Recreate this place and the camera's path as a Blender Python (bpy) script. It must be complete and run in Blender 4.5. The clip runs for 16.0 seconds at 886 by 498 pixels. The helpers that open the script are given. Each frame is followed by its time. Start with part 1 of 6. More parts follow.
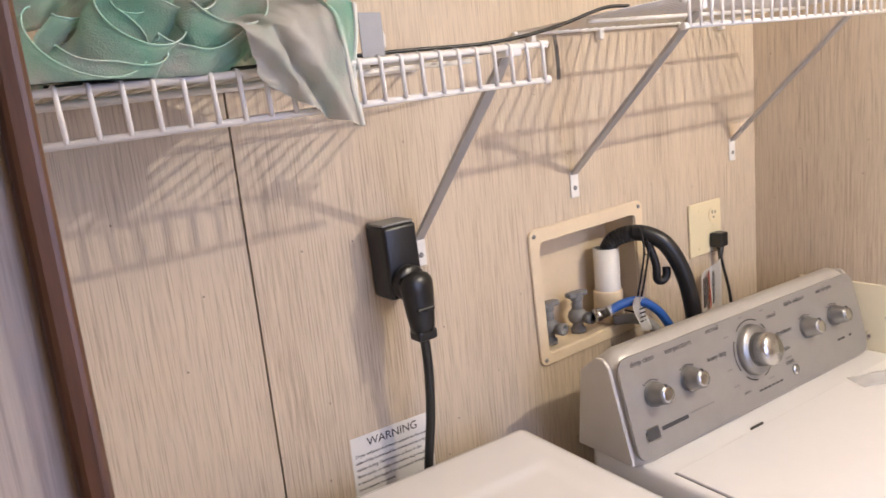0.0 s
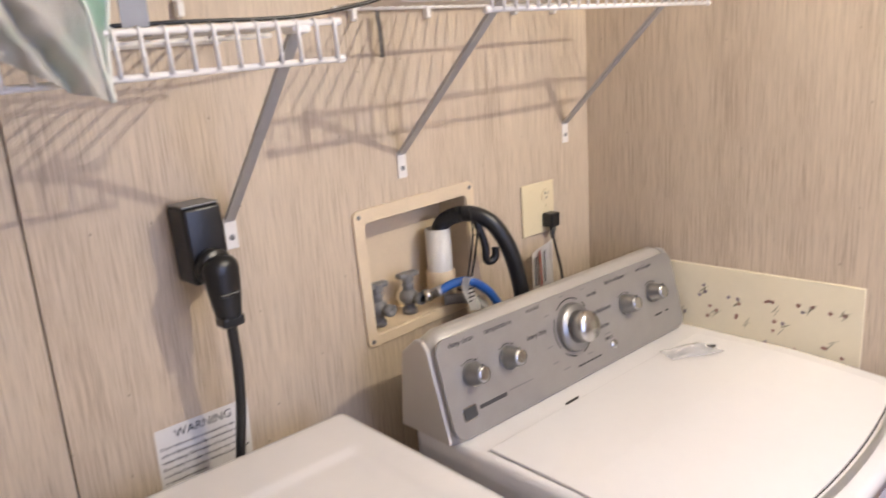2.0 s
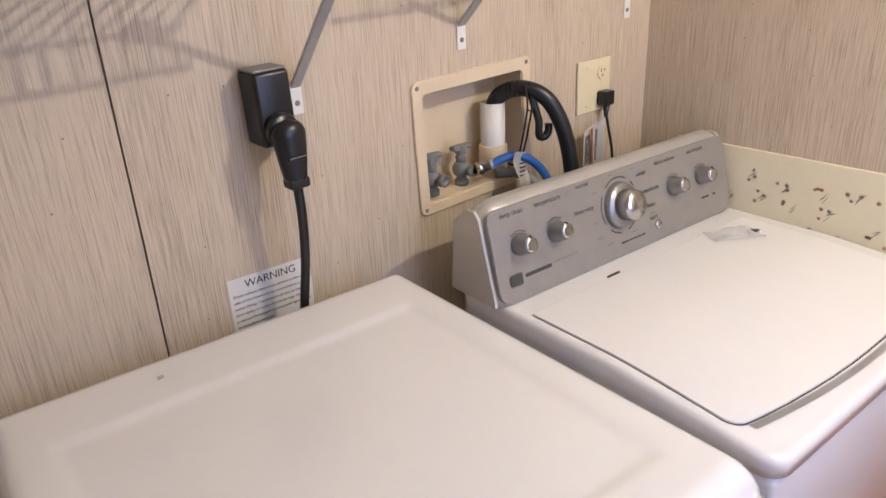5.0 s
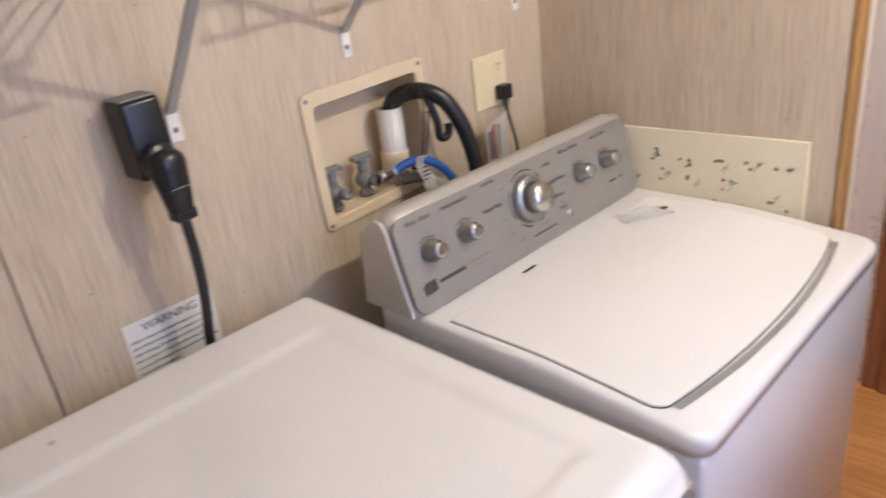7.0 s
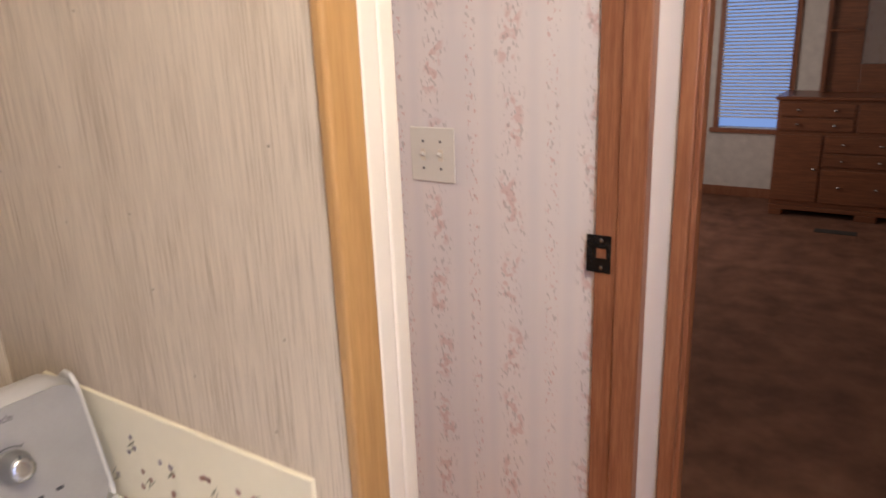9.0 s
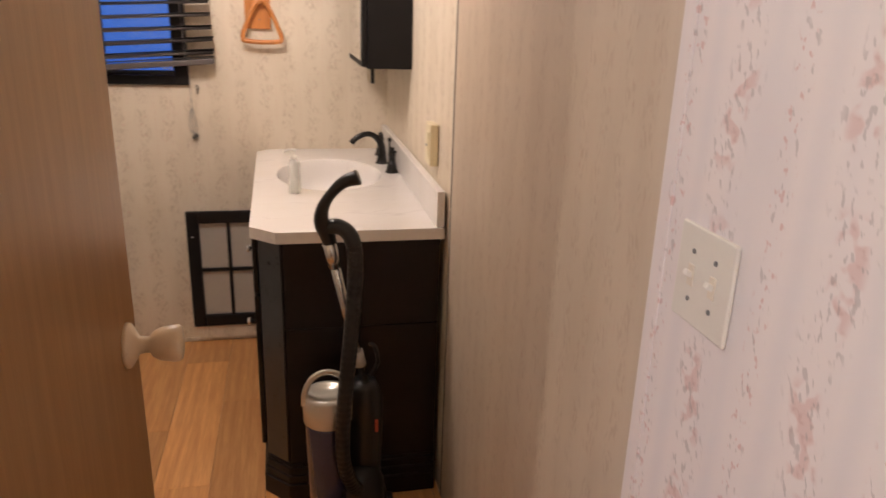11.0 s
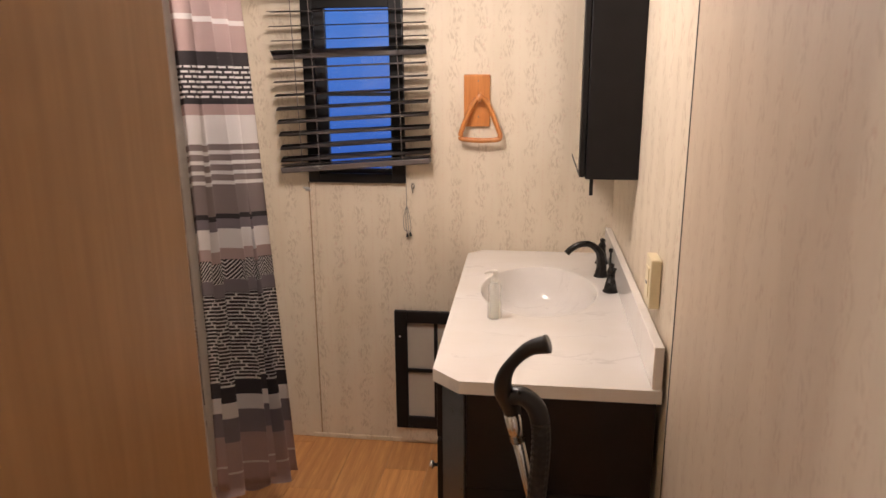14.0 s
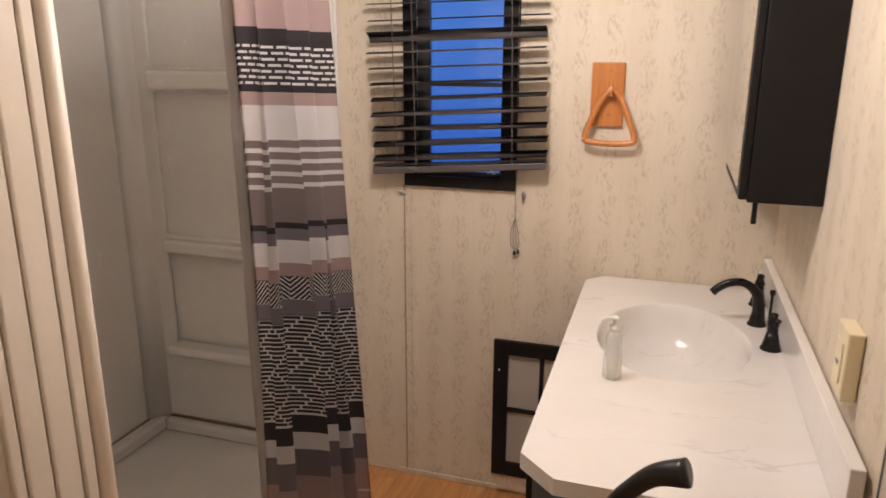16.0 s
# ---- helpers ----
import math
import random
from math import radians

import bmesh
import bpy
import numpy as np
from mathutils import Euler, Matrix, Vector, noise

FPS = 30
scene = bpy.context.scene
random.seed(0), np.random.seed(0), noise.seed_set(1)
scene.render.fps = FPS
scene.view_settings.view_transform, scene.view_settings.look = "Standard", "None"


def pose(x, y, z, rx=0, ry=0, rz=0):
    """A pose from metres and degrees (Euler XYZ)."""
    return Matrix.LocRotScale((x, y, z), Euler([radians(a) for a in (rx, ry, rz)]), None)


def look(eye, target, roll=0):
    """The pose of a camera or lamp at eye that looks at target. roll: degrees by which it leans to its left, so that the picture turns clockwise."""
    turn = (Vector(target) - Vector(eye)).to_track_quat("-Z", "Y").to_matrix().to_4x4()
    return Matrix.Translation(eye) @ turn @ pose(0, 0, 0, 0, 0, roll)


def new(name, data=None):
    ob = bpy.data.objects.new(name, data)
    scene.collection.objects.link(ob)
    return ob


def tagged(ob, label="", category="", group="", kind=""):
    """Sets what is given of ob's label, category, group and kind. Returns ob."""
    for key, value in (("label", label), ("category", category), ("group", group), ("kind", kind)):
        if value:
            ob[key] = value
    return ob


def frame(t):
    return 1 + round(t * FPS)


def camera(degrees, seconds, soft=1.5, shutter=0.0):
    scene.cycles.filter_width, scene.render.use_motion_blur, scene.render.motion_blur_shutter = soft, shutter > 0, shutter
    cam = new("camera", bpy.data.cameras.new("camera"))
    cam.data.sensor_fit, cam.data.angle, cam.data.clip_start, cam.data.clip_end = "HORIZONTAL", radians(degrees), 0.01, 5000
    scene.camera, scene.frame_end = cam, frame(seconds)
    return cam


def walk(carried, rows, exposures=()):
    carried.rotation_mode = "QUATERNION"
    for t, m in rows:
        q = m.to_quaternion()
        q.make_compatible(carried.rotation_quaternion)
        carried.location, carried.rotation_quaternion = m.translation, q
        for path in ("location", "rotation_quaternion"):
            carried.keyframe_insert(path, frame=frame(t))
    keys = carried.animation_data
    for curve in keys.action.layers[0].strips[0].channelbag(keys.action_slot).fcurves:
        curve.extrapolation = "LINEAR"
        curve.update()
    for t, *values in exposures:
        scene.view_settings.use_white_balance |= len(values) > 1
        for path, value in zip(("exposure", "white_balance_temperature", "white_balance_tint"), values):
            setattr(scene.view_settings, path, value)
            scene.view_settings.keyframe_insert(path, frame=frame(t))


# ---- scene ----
cam = camera(63.7, 16.0, shutter=0.3)
PATH = [
    (0, (0.101, 0.135, 1.557), (1.212, 1.753, 1.172), -5.8),
    (0.5, (0.124, 0.122, 1.556), (1.377, 1.632, 1.167), -5.2),
    (1, (0.205, 0.083, 1.555), (1.681, 1.387, 1.208), -4.3),
    (1.5, (0.247, 0.062, 1.561), (1.781, 1.301, 1.226), -3.8),
    (2, (0.207, 0.078, 1.556), (1.543, 1.486, 1.074), -3.9),
    (2.5, (0.164, 0.093, 1.55), (1.411, 1.542, 0.963), -2.8),
    (3, (0.113, 0.065, 1.563), (1.324, 1.505, 0.885), -2.3),
    (3.5, (0.073, 0.041, 1.571), (1.289, 1.455, 0.847), -3.4),
    (4, (0.071, 0.022, 1.575), (1.287, 1.416, 0.816), -3.6),
    (4.5, (0.13, 0.032, 1.564), (1.324, 1.43, 0.777), -2.9),
    (4.7, (0.144, 0.042, 1.567), (1.316, 1.451, 0.766), -2.3),
    (6.8, (0.194, 0.072, 1.555), (1.404, 1.443, 0.743), -7.6),
    (7, (0.217, 0.052, 1.557), (1.514, 1.342, 0.748), -7.1),
    (7.5, (0.361, -0.042, 1.557), (1.835, 1.08, 0.802), -4.9),
    (8, (0.578, -0.084, 1.56), (2.222, 0.85, 0.909), -3.1),
    (8.2, (0.701, -0.077, 1.547), (2.41, 0.757, 0.927), -3.0),
    (10.3, (1.928, 0.11, 1.555), (2.873, 1.771, 0.967), -0.7),
    (10.5, (1.966, 0.131, 1.565), (2.786, 1.851, 0.957), -0.8),
    (11, (2.096, 0.16, 1.573), (2.505, 2.013, 0.943), 1.9),
    (11.5, (2.201, 0.172, 1.64), (2.345, 2.076, 1.046), 2.2),
    (12, (2.223, 0.196, 1.725), (2.258, 2.129, 1.215), 1.9),
    (12.5, (2.24, 0.195, 1.789), (2.173, 2.134, 1.302), 1.2),
    (13, (2.243, 0.184, 1.786), (2.087, 2.117, 1.297), 0.9),
    (13.5, (2.237, 0.285, 1.772), (1.997, 2.207, 1.275), 0.5),
    (14, (2.227, 0.53, 1.734), (1.973, 2.448, 1.229), -0.4),
    (14.5, (2.226, 0.735, 1.738), (1.99, 2.654, 1.227), -0.6),
    (15, (2.218, 0.875, 1.712), (1.903, 2.785, 1.206), 1.1),
    (15.5, (2.23, 0.943, 1.711), (1.78, 2.823, 1.201), 0.4),
    (16, (2.209, 1.018, 1.706), (1.613, 2.854, 1.184), 0.2),
]
walk(cam, [(t, look(eye, target, roll)) for t, eye, target, roll in PATH], [(0, 0.17, 6850, 12), (1.5, 0.10, 6750, 11), (3.5, 0.0, 6650, 11), (7, -0.05, 6550, 10), (8, 0.05, 6900, 12), (8.8, 0.0, 6700, 12), (10.5, 0.0, 6550, 11), (13, -0.03, 6600, 12), (14, 0.0, 6500, 10), (15, -0.03, 6350, 9), (16, -0.05, 6250, 8)])

# ---------- world and lights ----------
world = bpy.data.worlds.new("dusk_sky")
scene.world = world
world.use_nodes = True
wn = world.node_tree
sky = wn.nodes.new("ShaderNodeTexSky")
sky.sky_type, sky.sun_disc, sky.sun_elevation, sky.sun_rotation = "NISHITA", False, radians(3), radians(200)
wn.links.new(sky.outputs[0], wn.nodes["Background"].inputs[0])
wn.nodes["Background"].inputs[1].default_value = 0.08


def area_light(name, m, power, color, sx, sy, shape="RECTANGLE"):
    data = bpy.data.lights.new(name, "AREA")
    data.shape, data.size, data.size_y, data.energy, data.color = shape, sx, sy, power, color
    ob = new(name, data)
    ob.matrix_world = m
    return ob


def bulb(name, at, power, color, radius):
    data = bpy.data.lights.new(name, "POINT")
    data.energy, data.color, data.shadow_soft_size = power, color, radius
    ob = new(name, data)
    ob.location = at
    return ob


WARM = (1.0, 0.87, 0.815)
bulb("hall_ceiling_bulb", (1.38, -0.17, 2.14), 37.0, (1.0, 0.94, 0.82), 0.014)
bulb("vanity_light_bulb", (1.74, 2.50, 2.18), 33.0, WARM, 0.12)
# stands in for cool daylight on the machine fronts; its window is unseen
area_light("unseen_hall_daylight", look((0.9, -0.62, 1.45), (0.9, 1.0, 0.9)), 10.5, (0.50, 0.60, 1.0), 0.9, 1.0)
# added fill on the unseen side wall, to brighten the bedroom
area_light("bedroom_fill_lamp", look((6.3, 2.37, 1.4), (6.3, 0.0, 1.4)), 18.0, (1.0, 0.88, 0.84), 0.9, 1.3)


# ---------- materials ----------
class Nodes:
    """Small shorthand for building one node material."""

    def __init__(self, name, rough=0.5, metal=0.0):
        self.m = bpy.data.materials.new(name)
        self.m.use_nodes = True
        self.t = self.m.node_tree
        self.b = self.t.nodes["Principled BSDF"]
        self.b.inputs["Roughness"].default_value = rough
        self.b.inputs["Metallic"].default_value = metal

    def link(self, a, b):
        self.t.links.new(a, b)

    def put(self, socket, v):
        if hasattr(v, "links"):
            self.link(v, socket)
        else:
            socket.default_value = v

    def math(self, op, a, b=0.0, c=0.0):
        n = self.t.nodes.new("ShaderNodeMath")
        n.operation = op
        for s, v in zip(n.inputs, (a, b, c)):
            self.put(s, v)
        return n.outputs[0]

    def place(self):
        n = self.t.nodes.new("ShaderNodeTexCoord")
        s = self.t.nodes.new("ShaderNodeSeparateXYZ")
        self.link(n.outputs["Object"], s.inputs[0])
        return s.outputs

    def uv(self):
        n = self.t.nodes.new("ShaderNodeTexCoord")
        s = self.t.nodes.new("ShaderNodeSeparateXYZ")
        self.link(n.outputs["UV"], s.inputs[0])
        return s.outputs

    def vec(self, x, y, z=0.0):
        n = self.t.nodes.new("ShaderNodeCombineXYZ")
        for s, v in zip(n.inputs, (x, y, z)):
            self.put(s, v)
        return n.outputs[0]

    def noise(self, vec, scale, detail=3.0, rough=0.5):
        n = self.t.nodes.new("ShaderNodeTexNoise")
        if vec is not None:
            self.link(vec, n.inputs["Vector"])
        n.inputs["Scale"].default_value, n.inputs["Detail"].default_value, n.inputs["Roughness"].default_value = scale, detail, rough
        return n.outputs[0]

    def voronoi(self, vec, scale, rand=1.0):
        n = self.t.nodes.new("ShaderNodeTexVoronoi")
        n.voronoi_dimensions = "2D"
        self.link(vec, n.inputs["Vector"])
        n.inputs["Scale"].default_value, n.inputs["Randomness"].default_value = scale, rand
        return n.outputs

    def ramp(self, fac, stops, kind="LINEAR"):
        n = self.t.nodes.new("ShaderNodeValToRGB")
        n.color_ramp.interpolation = kind
        els = n.color_ramp.elements
        while len(els) < len(stops):
            els.new(0.5)
        for e, (p, c) in zip(els, stops):
            e.position, e.color = p, (*c, 1)
        self.link(fac, n.inputs[0])
        return n.outputs[0]

    def step(self, v, lo, hi):
        n = self.t.nodes.new("ShaderNodeMapRange")
        n.interpolation_type = "SMOOTHSTEP"
        self.put(n.inputs[0], v)
        n.inputs[1].default_value, n.inputs[2].default_value = lo, hi
        return n.outputs[0]

    def mix(self, fac, a, b, kind="MIX"):
        n = self.t.nodes.new("ShaderNodeMix")
        n.data_type, n.blend_type = "RGBA", kind
        for s, v in ((n.inputs[0], fac), (n.inputs[6], a), (n.inputs[7], b)):
            if isinstance(v, tuple):
                v = (*v, 1)
            self.put(s, v)
        return n.outputs[2]

    def bump(self, height, strength=0.2, distance=0.002):
        n = self.t.nodes.new("ShaderNodeBump")
        n.inputs["Strength"].default_value, n.inputs["Distance"].default_value = strength, distance
        self.link(height, n.inputs["Height"])
        self.link(n.outputs[0], self.b.inputs["Normal"])

    def color(self, v):
        if isinstance(v, tuple):
            v = (*v, 1)
        self.put(self.b.inputs["Base Color"], v)
        return self


def plain(name, col, rough=0.5, metal=0.0, vary=0.12, scale=14.0, bump=0.0, bump_scale=180.0, coat=0.0):
    """A paint, plastic or metal with slight wear and grain."""
    k = Nodes(name, rough, metal)
    x, y, z = k.place()
    v = k.vec(x, y, z)
    n = k.math("ADD", k.math("MULTIPLY", k.noise(v, scale, 4), 0.7), k.math("MULTIPLY", k.noise(v, scale * 9, 2), 0.3))
    lo = tuple(c * (1 - vary) for c in col)
    hi = tuple(min(1.0, c * (1 + vary)) for c in col)
    k.color(k.ramp(n, [(0.3, lo), (0.7, hi)]))
    r = k.math("ADD", k.math("MULTIPLY", n, 0.16), rough - 0.08)
    k.link(r, k.b.inputs["Roughness"])
    k.b.inputs["Coat Weight"].default_value = coat
    if bump:
        k.bump(k.noise(v, bump_scale, 3), bump, 0.001)
    return k.m


def streak_panel(name, light, dark):
    """Vinyl-faced panel with fine upright streaks."""
    k = Nodes(name, 0.55)
    x, y, z = k.place()
    u = k.math("ADD", x, y)
    a = k.noise(k.vec(k.math("MULTIPLY", u, 400.0), k.math("MULTIPLY", z, 6.5)), 1.0, 5, 0.6)
    b = k.noise(k.vec(k.math("MULTIPLY", u, 850.0), k.math("MULTIPLY", z, 18.0), 3.0), 1.0, 3, 0.6)
    c = k.noise(k.vec(k.math("MULTIPLY", u, 9.0), k.math("MULTIPLY", z, 0.7), 7.0), 1.0, 3)
    s = k.math("ADD", k.math("MULTIPLY", a, 0.52), k.math("ADD", k.math("MULTIPLY", b, 0.33), k.math("MULTIPLY", c, 0.15)))
    mid = tuple(0.55 * p + 0.45 * q for p, q in zip(light, dark))
    col = k.ramp(s, [(0.38, dark), (0.455, mid), (0.53, light), (0.66, tuple(min(1, p * 1.07) for p in light))])
    spots = k.voronoi(k.vec(u, z), 6.0)
    speck = k.step(spots[0], 0.012, 0.008)
    col = k.mix(k.math("MULTIPLY", speck, 0.7), col, (0.08, 0.06, 0.05))
    k.color(col)
    k.bump(s, 0.25, 0.0015)
    return k.m


def floral_paper(name, base, band, bloom, leaf, period):
    """Printed paper: columns of soft rose clusters, and between them thin vines of small sprigs."""
    k = Nodes(name, 0.6)
    x, y, z = k.place()
    u = k.math("ADD", x, y)
    cell = k.math("DIVIDE", u, period)
    col_id = k.math("FLOOR", cell)
    sway = k.math("MULTIPLY", k.math("SINE", k.math("ADD", k.math("MULTIPLY", z, 26.0), k.math("MULTIPLY", col_id, 1.7))), 0.05)
    phase = k.math("FRACT", cell)
    d = k.math("ABSOLUTE", k.math("SUBTRACT", k.math("ADD", phase, sway), 0.5))
    along = k.math("PINGPONG", k.math("ADD", z, k.math("MULTIPLY", col_id, 0.055)), 0.085)
    cluster = k.math("MULTIPLY", k.step(d, 0.13, 0.06), k.step(along, 0.018, 0.042))
    around = k.math("MULTIPLY", k.step(d, 0.21, 0.10), k.step(along, 0.000, 0.012))
    soft = k.noise(k.vec(u, z, 1.0), 44.0, 1)
    rose = k.math("MULTIPLY", k.step(soft, 0.46, 0.58), cluster)
    heart = k.math("MULTIPLY", k.step(k.noise(k.vec(u, z, 3.0), 95.0, 2), 0.50, 0.66), rose)
    lean = k.math("SUBTRACT", z, k.math("MULTIPLY", u, 0.9))
    sprig = k.noise(k.vec(k.math("MULTIPLY", u, 105.0), k.math("MULTIPLY", lean, 60.0), 5.0), 1.0, 2)
    leaves = k.math("MULTIPLY", k.step(sprig, 0.56, 0.63), around)
    edge_d = k.math("SUBTRACT", 0.5, k.math("ABSOLUTE", k.math("SUBTRACT", phase, 0.5)))
    vine = k.step(edge_d, 0.10, 0.05)
    bud = k.noise(k.vec(k.math("MULTIPLY", u, 120.0), k.math("MULTIPLY", z, 74.0), 8.0), 1.0, 2)
    vine_pink = k.math("MULTIPLY", k.step(bud, 0.60, 0.66), vine)
    vine_leaf = k.math("MULTIPLY", k.step(sprig, 0.60, 0.66), vine)
    cloud = k.noise(k.vec(k.math("MULTIPLY", u, 9.0), k.math("MULTIPLY", z, 2.5)), 1.0, 3)
    stripe = k.math("MULTIPLY", k.step(k.math("ABSOLUTE", k.math("SUBTRACT", edge_d, 0.22)), 0.13, 0.0), 0.45)
    ground = k.mix(k.math("MAXIMUM", stripe, k.math("MULTIPLY", k.step(cloud, 0.45, 0.75), 0.5)), base, band)
    col = k.mix(k.math("MULTIPLY", rose, 0.37), ground, bloom)
    col = k.mix(k.math("MULTIPLY", heart, 0.26), col, tuple(0.75 * c for c in bloom))
    col = k.mix(k.math("MULTIPLY", k.math("MAXIMUM", leaves, vine_leaf), 0.46), col, leaf)
    col = k.mix(k.math("MULTIPLY", vine_pink, 0.50), col, bloom)
    k.color(col)
    weave = k.noise(k.vec(k.math("MULTIPLY", u, 420.0), k.math("MULTIPLY", z, 420.0)), 1.0, 2)
    k.bump(weave, 0.10, 0.0008)
    return k.m


def sprig_paper(name, base, tint, leaf, bloom, period, amount, fine=1.0):
    """Printed paper: upright columns of small leaning leaf strokes, turning from side to side, with a few faint blooms."""
    k = Nodes(name, 0.6)
    x, y, z = k.place()
    u = k.math("ADD", x, y)
    col_id = k.math("FLOOR", k.math("DIVIDE", u, period))
    sway = k.math("MULTIPLY", k.math("SINE", k.math("ADD", k.math("MULTIPLY", z, 38.0), k.math("MULTIPLY", col_id, 2.1))), 0.10)
    d = k.math("ABSOLUTE", k.math("SUBTRACT", k.math("ADD", k.math("FRACT", k.math("DIVIDE", u, period)), sway), 0.5))
    column = k.step(d, 0.36, 0.14)
    rise = k.noise(k.vec(k.math("MULTIPLY", u, 88.0 * fine), k.math("MULTIPLY", k.math("SUBTRACT", z, k.math("MULTIPLY", u, 1.3)), 36.0 * fine)), 1.0, 2)
    fall = k.noise(k.vec(k.math("MULTIPLY", u, 88.0 * fine), k.math("MULTIPLY", k.math("ADD", z, k.math("MULTIPLY", u, 1.3)), 36.0 * fine), 4.0), 1.0, 2)
    turn = k.step(k.math("PINGPONG", k.math("ADD", z, k.math("MULTIPLY", col_id, 0.037)), 0.062), 0.027, 0.035)
    stroke = k.math("ADD", k.math("MULTIPLY", rise, turn), k.math("MULTIPLY", fall, k.math("SUBTRACT", 1.0, turn)))
    clump = k.step(k.noise(k.vec(k.math("MULTIPLY", u, 13.0), k.math("MULTIPLY", z, 17.0), 2.0), 1.0, 2), 0.36, 0.54)
    mark = k.math("MULTIPLY", k.math("MULTIPLY", k.step(stroke, 0.46, 0.62), column), k.math("MULTIPLY", clump, amount))
    cloud = k.noise(k.vec(k.math("MULTIPLY", u, 11.0), k.math("MULTIPLY", z, 2.2)), 1.0, 3)
    ground = k.mix(k.step(cloud, 0.38, 0.70), base, tint)
    rows = k.math("FRACT", k.math("ADD", k.math("DIVIDE", u, period), 0.02))
    thread = k.math("MULTIPLY", k.step(k.math("ABSOLUTE", k.math("SUBTRACT", rows, 0.5)), 0.44, 0.49), k.step(k.noise(k.vec(k.math("MULTIPLY", u, 90.0), k.math("MULTIPLY", z, 120.0)), 1.0, 2), 0.45, 0.65))
    ground = k.mix(k.math("MULTIPLY", thread, 0.35 * amount), ground, bloom)
    spot = k.noise(k.vec(u, z, 9.0), 58.0, 2)
    pink = k.math("MULTIPLY", k.math("MULTIPLY", k.step(spot, 0.62, 0.70), column), 0.65 * amount)
    k.color(k.mix(pink, k.mix(mark, ground, leaf), bloom))
    weave = k.noise(k.vec(k.math("MULTIPLY", u, 420.0), k.math("MULTIPLY", z, 420.0)), 1.0, 2)
    k.bump(weave, 0.10, 0.0008)
    return k.m


def wood(name, light, dark, axis=2, ring=26.0, rough=0.42, coat=0.15, per_piece=False, grain=1.0):
    """Wood grain that runs along one axis."""
    k = Nodes(name, rough)
    x, y, z = k.place()
    p = [x, y, z]
    stretch = [ring * 6, ring * 6, ring * 6]
    stretch[axis] = ring * 0.32
    q = [k.math("MULTIPLY", a, s) for a, s in zip(p, stretch)]
    if per_piece:
        info = k.t.nodes.new("ShaderNodeObjectInfo")
        q[axis] = k.math("ADD", q[axis], k.math("MULTIPLY", info.outputs["Random"], 40.0))
    v = k.vec(*q)
    a = k.noise(v, 0.35, 4, 0.6)
    b = k.noise(v, 1.6, 3, 0.6)
    s = k.math("ADD", k.math("MULTIPLY", a, 0.65), k.math("MULTIPLY", b, 0.35 * grain))
    col = k.ramp(s, [(0.30, dark), (0.48, tuple(0.5 * (i + j) for i, j in zip(light, dark))), (0.62, light)])
    if per_piece:
        tone = k.math("ADD", k.math("MULTIPLY", info.outputs["Random"], 0.35), 0.80)
        col = k.mix(1.0, col, k.vec(tone, tone, tone), "MULTIPLY")
    k.color(col)
    k.b.inputs["Coat Weight"].default_value = coat
    k.b.inputs["Coat Roughness"].default_value = 0.25
    k.bump(b, 0.08, 0.001)
    return k.m


M = {}
M["laundry"] = streak_panel("streaked_beige_panel", (0.605, 0.502, 0.38), (0.335, 0.258, 0.187))
M["hallwall"] = streak_panel("streaked_grey_panel", (0.52, 0.45, 0.39), (0.36, 0.30, 0.26))
M["floral"] = floral_paper("pink_floral_paper", (0.80, 0.73, 0.71), (0.70, 0.655, 0.665), (0.58, 0.28, 0.25), (0.36, 0.31, 0.30), 0.185)
M["mottled"] = sprig_paper("tan_mottled_paper", (0.595, 0.488, 0.372), (0.55, 0.445, 0.335), (0.42, 0.30, 0.21), (0.50, 0.30, 0.22), 0.070, 0.38, 1.3)
M["bathpaper"] = sprig_paper("cream_sprig_paper", (0.74, 0.645, 0.51), (0.69, 0.595, 0.46), (0.52, 0.42, 0.305), (0.62, 0.40, 0.32), 0.105, 0.66, 1.2)
M["ceiling"] = plain("white_ceiling", (0.74, 0.71, 0.66), 0.8, bump=0.3)
M["whitewall"] = plain("off_white_wall", (0.70, 0.66, 0.60), 0.7)
M["planks"] = wood("orange_laminate", (0.76, 0.385, 0.14), (0.52, 0.215, 0.065), 1, 22, 0.33, 0.25, True)
M["door"] = wood("brown_door_veneer", (0.39, 0.208, 0.080), (0.31, 0.157, 0.056), 2, 26, 0.42, 0.2)
M["beddoor"] = wood("dark_door_veneer", (0.34, 0.20, 0.06), (0.22, 0.12, 0.035), 2, 40, 0.45, 0.1)
M["redwood"] = wood("reddish_wood_trim", (0.36, 0.15, 0.075), (0.20, 0.068, 0.032), 2, 60, 0.45, 0.1)
M["oak"] = wood("light_brown_trim", (0.46, 0.26, 0.10), (0.33, 0.17, 0.06), 2, 60, 0.45, 0.15)
M["darkoak"] = wood("brown_corner_trim", (0.115, 0.046, 0.018), (0.065, 0.026, 0.011), 2, 60, 0.45, 0.15)
M["cabinetwood"] = wood("cherry_dresser_wood", (0.27, 0.10, 0.045), (0.14, 0.048, 0.022), 1, 45, 0.4, 0.3)
M["plaque"] = wood("orange_pine", (0.62, 0.24, 0.06), (0.44, 0.145, 0.03), 2, 30, 0.35, 0.4)
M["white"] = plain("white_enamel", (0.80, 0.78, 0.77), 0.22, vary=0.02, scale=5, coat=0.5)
# same enamel for the cabinets, with the fronts' dim cool daylight in its colour
M["whitedaylit"] = plain("white_enamel_cool_cast", (0.74, 0.74, 0.78), 0.3, vary=0.02, scale=5, coat=0.3)
